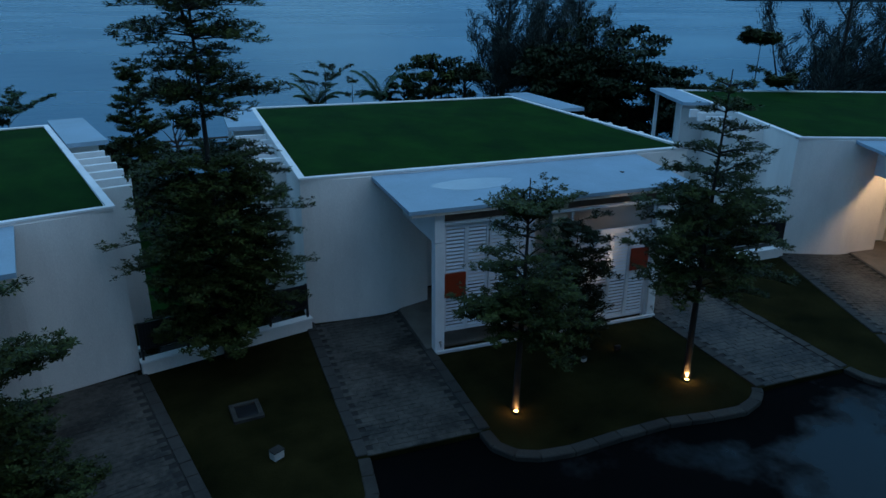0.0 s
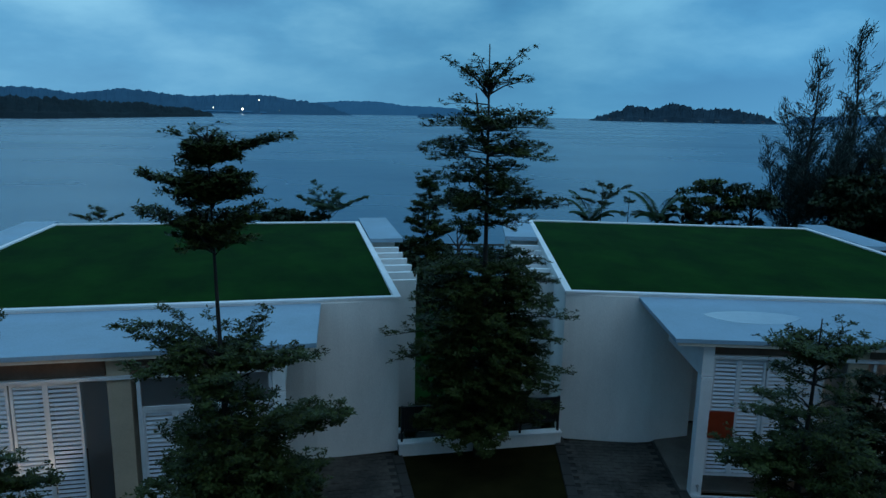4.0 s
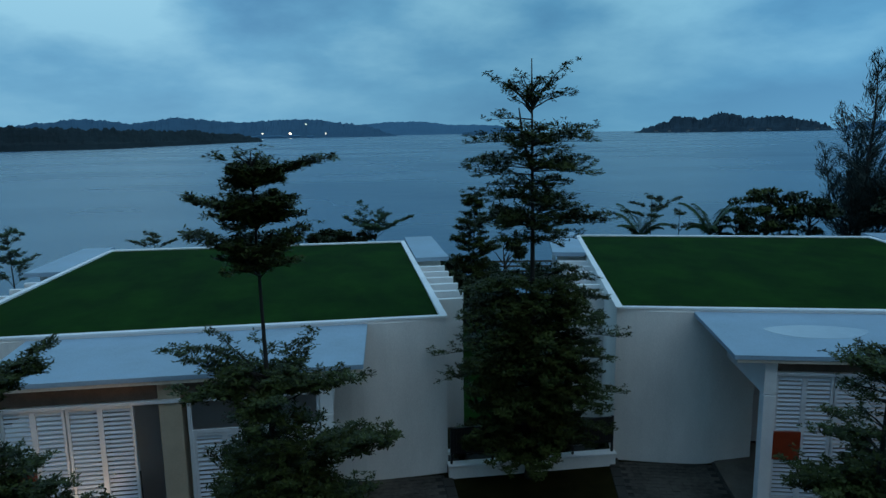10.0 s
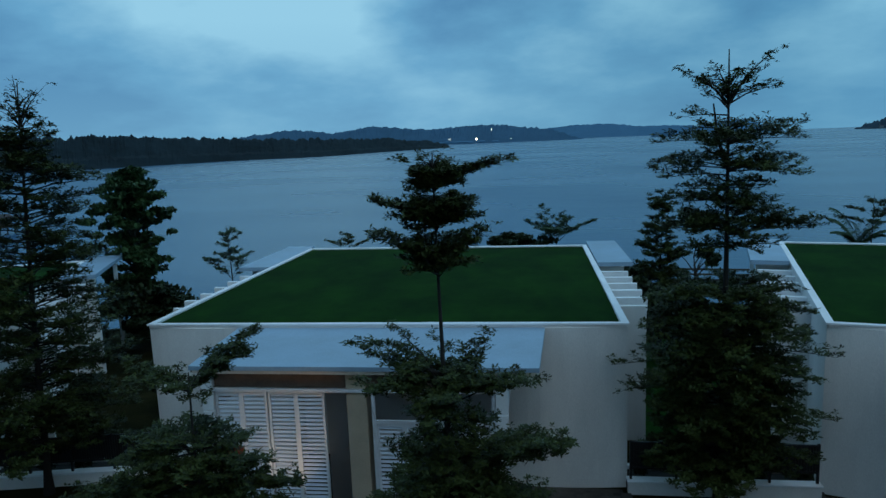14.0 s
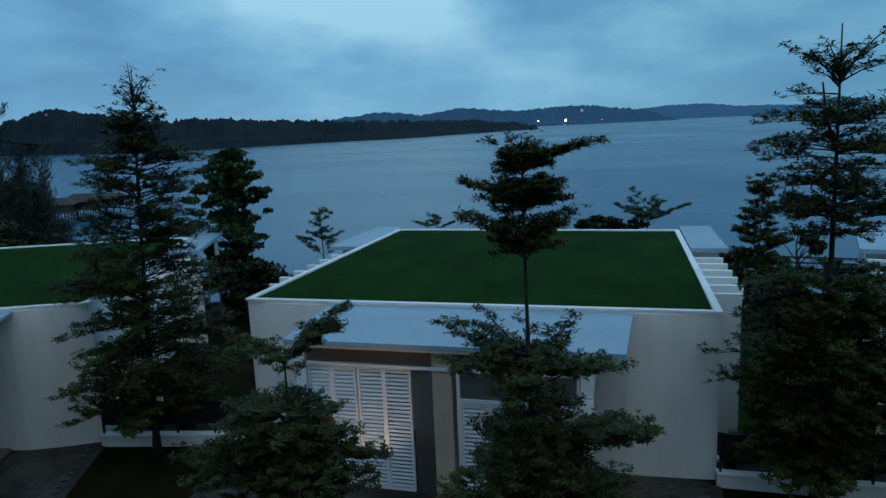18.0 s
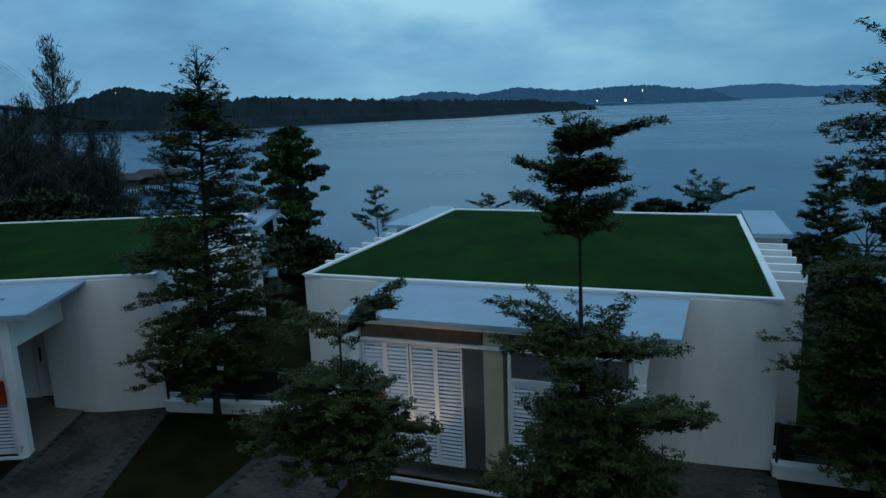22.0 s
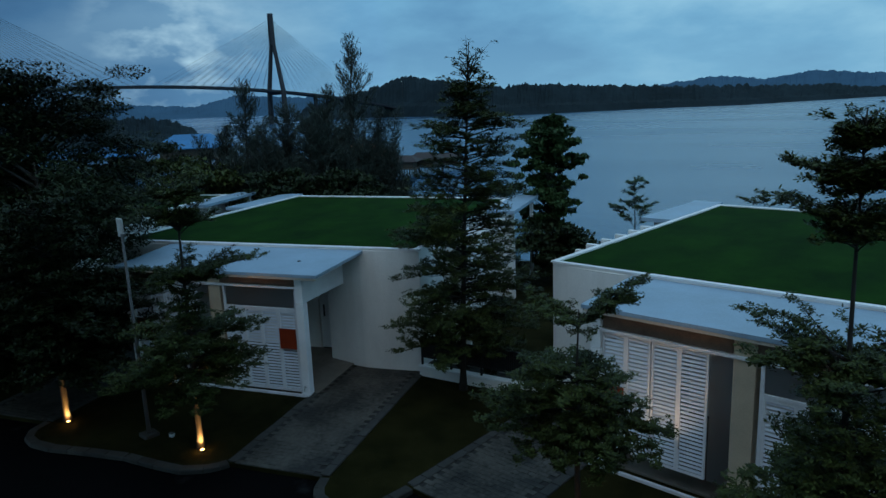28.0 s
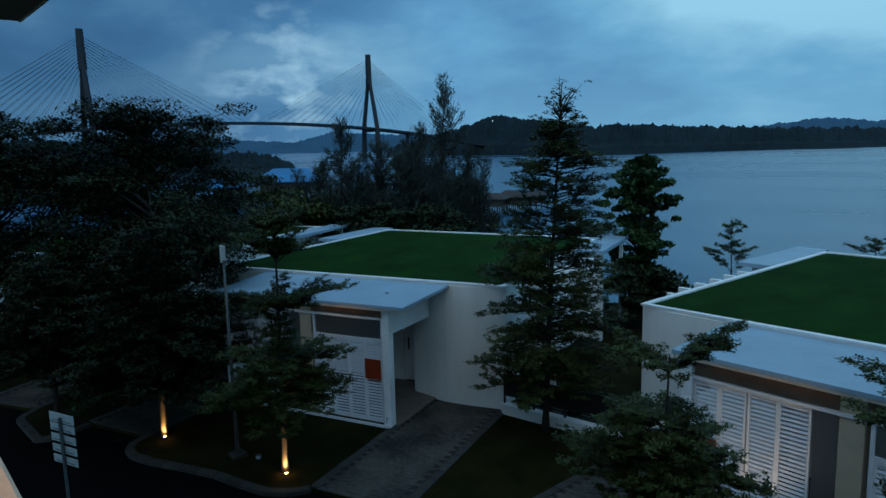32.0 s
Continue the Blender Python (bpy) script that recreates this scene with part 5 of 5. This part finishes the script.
for k, (yaw, dist, top, r, lo_z) in enumerate(((-10.1, 30, 5.9, 1.25, 1.0), (-24.6, 42, 4.6, 1.0, 3.0), (25.4, 36, 4.45, 1.0, 2.0), (15.7, 38, 3.6, 0.8, 2.6), (-1.8, 38, 3.8, 1.6, 2.5), (-26.9, 42, 3.8, 0.5, 2.6))):
    x, y, _ = at(yaw, dist)
    tiered_tree("young layered tree behind the villas", (x, y, -0.2), top + 0.2, layers(lo_z, top - 0.3, 0.34, 1.15 * r, 0.4 * r, 8, 0.5, 1.3) if k == 0 else layers(lo_z, top - 0.45, 0.50, 1.5 * r, 0.7 * r, 4, 0.75, 1.2), 80 + k, leaf=0.06, density=0.9, trunk=0.05, uneven=0.12, mat=M_LEAF_LIGHT if k in (2, 4) else M_LEAF, group="young trees behind the villas")
tiered_tree("thin flat-topped young tree behind the villas", (*at(-58.3, 38)[:2], -0.2), 7.0, pad(6.2, 1.25, 0.55, 1.0) + [(4.9, 0.5, 4, 0.4, 0.6)], 88, leaf=0.1, density=0.7, trunk=0.07, group="young trees behind the villas")
tiered_tree("young layered tree behind the villas", (*at(-60.0, 38)[:2], -0.2), 5.2, pad(4.2, 1.0, 0.5, 1.0) + pad(3.2, 1.2, 0.5, 1.0), 89, leaf=0.1, density=0.7, trunk=0.07, group="young trees behind the villas")
palm("small coconut palm behind the villas", at(-28.9, 42, -0.2), 2.5, 91)
palm("small coconut palm behind the villas", at(-23.6, 43, -0.2), 1.9, 92)

# ---------------------------------------------------------------- lamps at the feet of trees


def uplight(base, energy, reach, glow):
    """A lamp close to a trunk's foot; reach: height at which it aims."""
    x, y = base
    d = Vector((x, y, 0)).normalized() * 0.17
    t = thing("ground_uplight", "small round garden uplight, lit", "lamp", pose(x - d.x, y - d.y, 0), group="garden uplights")
    part("housing", Geo().tube([(0, 0, -0.02), (0, 0, 0.05)], [0.06, 0.06], 12), M_DARKMETAL, t)
    part("lens", Geo().tube([(0, 0, 0.052), (0, 0, 0.06)], [0.045, 0.04], 12), M_GLOW, t, "glowing warm lens")
    spot("uplight_beam", (x - d.x * 0.95, y - d.y * 0.95, 0.10), (x, y, reach), energy, 75)
    bulb = new("uplight_glow", bpy.data.lights.new("uplight_glow", "POINT"))
    bulb.data.energy, bulb.data.color, bulb.data.shadow_soft_size = glow, (1.0, 0.50, 0.15), 0.03
    bulb.location = (x - d.x * 1.05, y - d.y * 1.05, 0.14)


for base, energy, reach, glow in (((12.6, 8.1), 80, 0.3, 5.0), ((8.52, 9.33), 12, 0.1, 4.0), ((-14.75, 7.56), 190, 0.42, 2.5), ((-19.34, 6.05), 160, 0.42, 1.5), ((-4.95, 9.35), 120, 0.5, 0.8)):
    uplight(base, energy, reach, glow)

# ---------------------------------------------------------------- the far shores
def ridge(name, label, rows, mat, seed, depth=160, tree=7.0, kind="structure", fine=1.0):
    """A wooded shore: rows of (bearing, distance of the waterline, height of the crest)."""
    rng = np.random.default_rng(seed)
    G, cols = Geo(), []
    yaw = rows[0][0]
    step = -0.07
    while yaw >= rows[-1][0]:
        for (y0, d0, h0), (y1, d1, h1) in zip(rows, rows[1:]):
            if y0 >= yaw >= y1:
                k = (y0 - yaw) / (y0 - y1)
                cols.append((yaw, d0 + (d1 - d0) * k, h0 + (h1 - h0) * k))
                break
        yaw += step
    n = 7
    for y, d, h in cols:
        for j in range(n):
            s = j / (n - 1)
            prof = (0.0, 0.26, 0.36, 0.62, 0.85, 1.0, 0.55)[j]
            bump = tree * (noise.noise((y * 3.1 * fine, j * 0.7, seed)) * 0.6 + noise.noise((y * 9.0 * fine, j * 1.7, seed + 5)) * 0.5 + 0.5 * abs(noise.noise((y * 22.0 * fine, j * 2.3, seed + 9)))) * (0.2 + 0.8 * s) * min(1, h / 12)
            dd = d + depth * s
            G.v.append((-dd * math.sin(radians(y)), dd * math.cos(radians(y)), SEA - 0.5 + max(0, h * prof + (bump if j else 0))))
    for i in range(len(cols) - 1):
        for j in range(n - 1):
            a = i * n + j
            G.f.append((a, a + 1, a + n + 1, a + n))
    return tagged(part(name, G, mat), label, "shore", kind=kind)


ridge("wooded_headland", "dark wooded headland across the water", ((53.6, 1010, 0), (52.8, 1010, 14), (51, 1005, 26), (50, 1000, 30), (47.5, 1010, 42), (44.5, 960, 60), (41.5, 850, 48), (38, 740, 36), (31, 800, 34), (25, 900, 30), (18, 930, 24), (13, 1120, 24), (9, 1350, 18), (7.2, 1440, 8), (6.9, 1450, 0)), M_HILL, 3, 150, 7, fine=0.6)
# the farther shores get their haze from the colour of their material
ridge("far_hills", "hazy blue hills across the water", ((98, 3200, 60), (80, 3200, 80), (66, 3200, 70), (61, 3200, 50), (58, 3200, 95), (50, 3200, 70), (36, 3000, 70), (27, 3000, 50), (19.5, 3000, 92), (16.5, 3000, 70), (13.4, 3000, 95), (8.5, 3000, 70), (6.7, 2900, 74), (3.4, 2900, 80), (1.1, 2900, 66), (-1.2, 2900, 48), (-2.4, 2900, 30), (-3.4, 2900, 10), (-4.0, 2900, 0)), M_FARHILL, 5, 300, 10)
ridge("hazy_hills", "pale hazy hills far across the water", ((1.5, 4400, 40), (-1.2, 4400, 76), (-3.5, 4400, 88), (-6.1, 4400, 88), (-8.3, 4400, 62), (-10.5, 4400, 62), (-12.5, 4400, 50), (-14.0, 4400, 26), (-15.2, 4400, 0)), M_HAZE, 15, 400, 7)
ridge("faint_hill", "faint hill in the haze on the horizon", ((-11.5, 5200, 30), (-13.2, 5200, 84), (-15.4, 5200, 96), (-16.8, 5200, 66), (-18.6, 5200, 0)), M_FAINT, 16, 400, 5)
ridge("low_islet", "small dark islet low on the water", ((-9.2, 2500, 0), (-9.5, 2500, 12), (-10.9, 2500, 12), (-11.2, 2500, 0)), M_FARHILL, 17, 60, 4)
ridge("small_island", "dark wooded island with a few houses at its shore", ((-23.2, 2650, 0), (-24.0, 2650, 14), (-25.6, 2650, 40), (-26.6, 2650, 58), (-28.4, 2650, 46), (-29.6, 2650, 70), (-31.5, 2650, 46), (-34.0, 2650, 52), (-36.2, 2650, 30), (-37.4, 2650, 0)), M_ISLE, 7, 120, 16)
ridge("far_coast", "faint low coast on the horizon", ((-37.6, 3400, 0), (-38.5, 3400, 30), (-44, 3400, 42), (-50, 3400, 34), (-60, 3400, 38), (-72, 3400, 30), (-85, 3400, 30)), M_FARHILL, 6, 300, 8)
ridge("right_island", "dark wooded islet", ((-55.5, 2300, 0), (-57, 2300, 30), (-62, 2300, 36), (-75, 2300, 30)), M_HILL, 8, 120, 12)
ridge("left_headland", "dark wooded headland by the bridge", ((88, 420, 26), (78, 400, 24), (70, 380, 18), (66, 380, 14), (63.2, 390, 12), (61.2, 400, 5), (60.6, 400, 0)), M_HILL, 9, 120, 6, fine=0.35)

for yaw, elev, dist, size in ((4.75, 0.07, 2850, 6.5), (6.95, 0.12, 2850, 3), (3.45, 0.80, 2850, 2.6), (1.9, 0.02, 2850, 2), (44.6, 2.0, 930, 0.6)):
    x, y, _ = at(yaw, dist)
    z = 8.2 + dist * math.tan(radians(elev))
    lamp = thing("harbour_light", "bright light on the far shore", "light", pose(x, y, z), group="far shore lights")
    part("lamp_head", Geo().tube([(0, 0, -size / 2), (0, 0, 0), (0, 0, size / 2)], [size * 0.35, size * 0.5, size * 0.3], 8), M_FARLIGHT, lamp)
    part("lamp_pole", Geo().tube([(0, 0, SEA - z + 4), (0, 0, -size / 2)], [0.4, 0.3], 5), M_DARKMETAL, lamp)

for yaw, wide, tall in ((7.6, 26, 7), (7.05, 34, 9), (6.5, 30, 7), (5.9, 44, 8), (5.3, 26, 6), (4.4, 36, 8), (3.2, 24, 6)):
    x, y, _ = at(yaw, 2840)
    shed = thing("harbour_shed", "low shed on the far shore, haze tinted into its colour", "building", pose(x, y, SEA, 0, 0, yaw), group="far harbour sheds")
    # sheds take the haze-tinted slope colours as well
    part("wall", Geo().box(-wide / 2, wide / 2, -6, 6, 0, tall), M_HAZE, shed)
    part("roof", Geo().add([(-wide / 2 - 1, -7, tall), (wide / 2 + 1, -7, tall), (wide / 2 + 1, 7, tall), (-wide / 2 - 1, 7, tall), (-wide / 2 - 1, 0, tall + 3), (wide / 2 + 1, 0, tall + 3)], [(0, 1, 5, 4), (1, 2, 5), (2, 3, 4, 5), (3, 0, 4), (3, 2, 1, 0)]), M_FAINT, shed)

# ---------------------------------------------------------------- cable-stayed bridge
bridge = thing("cable_stayed_bridge", "grey cable-stayed bridge with two inverted-Y pylons", "bridge")
P1, P2 = Vector((*at(54.7, 868)[:2], 0)), Vector((*at(75.9, 719)[:2], 0))
along = (P2 - P1).normalized()
across = Vector((-along.y, along.x, 0))
DECK, TOP = 19.1, 122.0
span = (P2 - P1).length


def deck_z(s):
    """Height of the deck, s metres from the first pylon towards the second."""
    return DECK + 20.4 * (1 - ((s - span / 2) / (span * 0.9)) ** 2)


G = Geo()
pts = [(-260 + 20 * i) for i in range(int((span + 480) / 20))]
for i, s in enumerate(pts):
    c = P1 + along * s
    for w, h in ((-10, 0), (10, 0), (10, -2.6), (-10, -2.6)):
        p = c + across * w
        G.v.append((p.x, p.y, deck_z(s) + h))
    if i:
        o = 4 * (i - 1)
        G.f += [(o + k, o + (k + 1) % 4, o + 4 + (k + 1) % 4, o + 4 + k) for k in range(4)]
part("deck", G, M_BRIDGE, bridge)
for P, s0 in ((P1, 0), (P2, span)):
    py = part("pylon", Geo().tube([tuple(P + across * -15 + Vector((0, 0, SEA - 1))), tuple(P + across * -13.5 + Vector((0, 0, 33))), tuple(P + across * -1.6 + Vector((0, 0, 90)))], [3.6, 2.9, 2.2], 6)
              .tube([tuple(P + across * 15 + Vector((0, 0, SEA - 1))), tuple(P + across * 13.5 + Vector((0, 0, 33))), tuple(P + across * 1.6 + Vector((0, 0, 90)))], [3.6, 2.9, 2.2], 6)
              .tube([tuple(P + Vector((0, 0, 86))), tuple(P + Vector((0, 0, TOP)))], [3.9, 3.3], 6), M_BRIDGE, bridge)
    part("cross_beam", Geo().tube([tuple(P + across * -13 + Vector((0, 0, 30))), tuple(P + across * 13 + Vector((0, 0, 30)))], [2.0, 2.0], 6), M_BRIDGE, py)
    for i in range(13):
        for d in (-1, 1):
            for w in (-1, 1):
                s = s0 + d * (14 + 11.5 * i)
                end = P1 + along * s + across * 9 * w
                part("stay_cable", Geo().tube([(end.x, end.y, deck_z(s)), tuple(P + Vector((0, 0, 86 + 2.5 * i)))], [0.14, 0.14], 4), M_BRIDGE, bridge)
for s in (-240, -180, -120, -60, span + 60, span + 120, span + 180):
    c = P1 + along * s
    part("pier", Geo().tube([(c.x, c.y, SEA - 1), (c.x, c.y, deck_z(s) - 2.6)], [2.6, 2.6], 8), M_BRIDGE, bridge)

# ---------------------------------------------------------------- stilt houses on the water


def stilt_house(yaw, dist, wide, deep, ridge_h, mat, turn, label, scale, wall=M_TIMBER):
    x, y, _ = at(yaw, dist)
    t = thing("stilt_house", label, "house", pose(x, y, SEA, 0, 0, turn), group="houses on stilts")
    t.scale = (scale, scale, scale)
    for i in range(5):
        for j in range(3):
            part("stilt", Geo().tube([(-wide / 2 + wide * i / 4, -deep / 2 + deep * j / 2, -1.5), (-wide / 2 + wide * i / 4, -deep / 2 + deep * j / 2, 1.8)], [0.16, 0.14], 6), M_TIMBER, t)
    part("platform", Geo().box(-wide / 2 - 0.8, wide / 2 + 0.8, -deep / 2 - 0.8, deep / 2 + 0.8, 1.8, 2.05), M_TIMBER, t)
    part("wall", Geo().box(-wide / 2 + 0.5, wide / 2 - 0.5, -deep / 2 + 0.5, deep / 2 - 0.5, 2.05, 4.3), wall, t)
    G = Geo()
    w, d, e = wide / 2 + 0.9, deep / 2 + 0.9, 4.1
    v = [(-w, -d, e), (w, -d, e), (w, d, e), (-w, d, e), (-w * 0.55, 0, e + ridge_h), (w * 0.55, 0, e + ridge_h)]
    v += [(a, b, c - 0.18) for a, b, c in v[:4]]
    G.add(v, [(0, 1, 5, 4), (1, 2, 5), (2, 3, 4, 5), (3, 0, 4), (0, 6, 7, 1), (1, 7, 8, 2), (2, 8, 9, 3), (3, 9, 6, 0), (6, 9, 8, 7)])
    part("roof", G, mat, t)
    return t


stilt_house(44.9, 146, 9, 6, 1.6, M_ROOFTILE, 30, "brown-roofed timber house on stilts in the water", 0.72)
stilt_house(42.9, 150, 8, 6, 1.9, M_ROOFTILE, 18, "brown-roofed timber house on stilts in the water", 0.72)
stilt_house(41.0, 154, 7, 5, 1.3, M_ROOFTILE, 40, "low brown-roofed timber house on stilts in the water", 0.7)
stilt_house(48.0, 150, 8, 7, 2.6, M_ROOFORANGE, 30, "orange-roofed timber house on stilts in the water", 1.0)
stilt_house(61.4, 205, 12, 9, 2.6, M_ROOFBLUE, 40, "blue-roofed long house on stilts", 1.35)
stilt_house(66.2, 195, 7, 7, 2.0, M_ROOFBLUE, 50, "blue-roofed house on stilts", 1.2)
for k, (yaw, wide) in enumerate(((-24.9, 9), (-25.9, 7), (-27.3, 8), (-29.2, 7), (-31.8, 9), (-33.0, 10), (-34.9, 6), (-36.2, 8))):
    stilt_house(yaw, 2640, wide, 6, 1.6, M_ROOFTILE, yaw, "pale house on stilts at the island's shore", 1.7, M_SIGN)
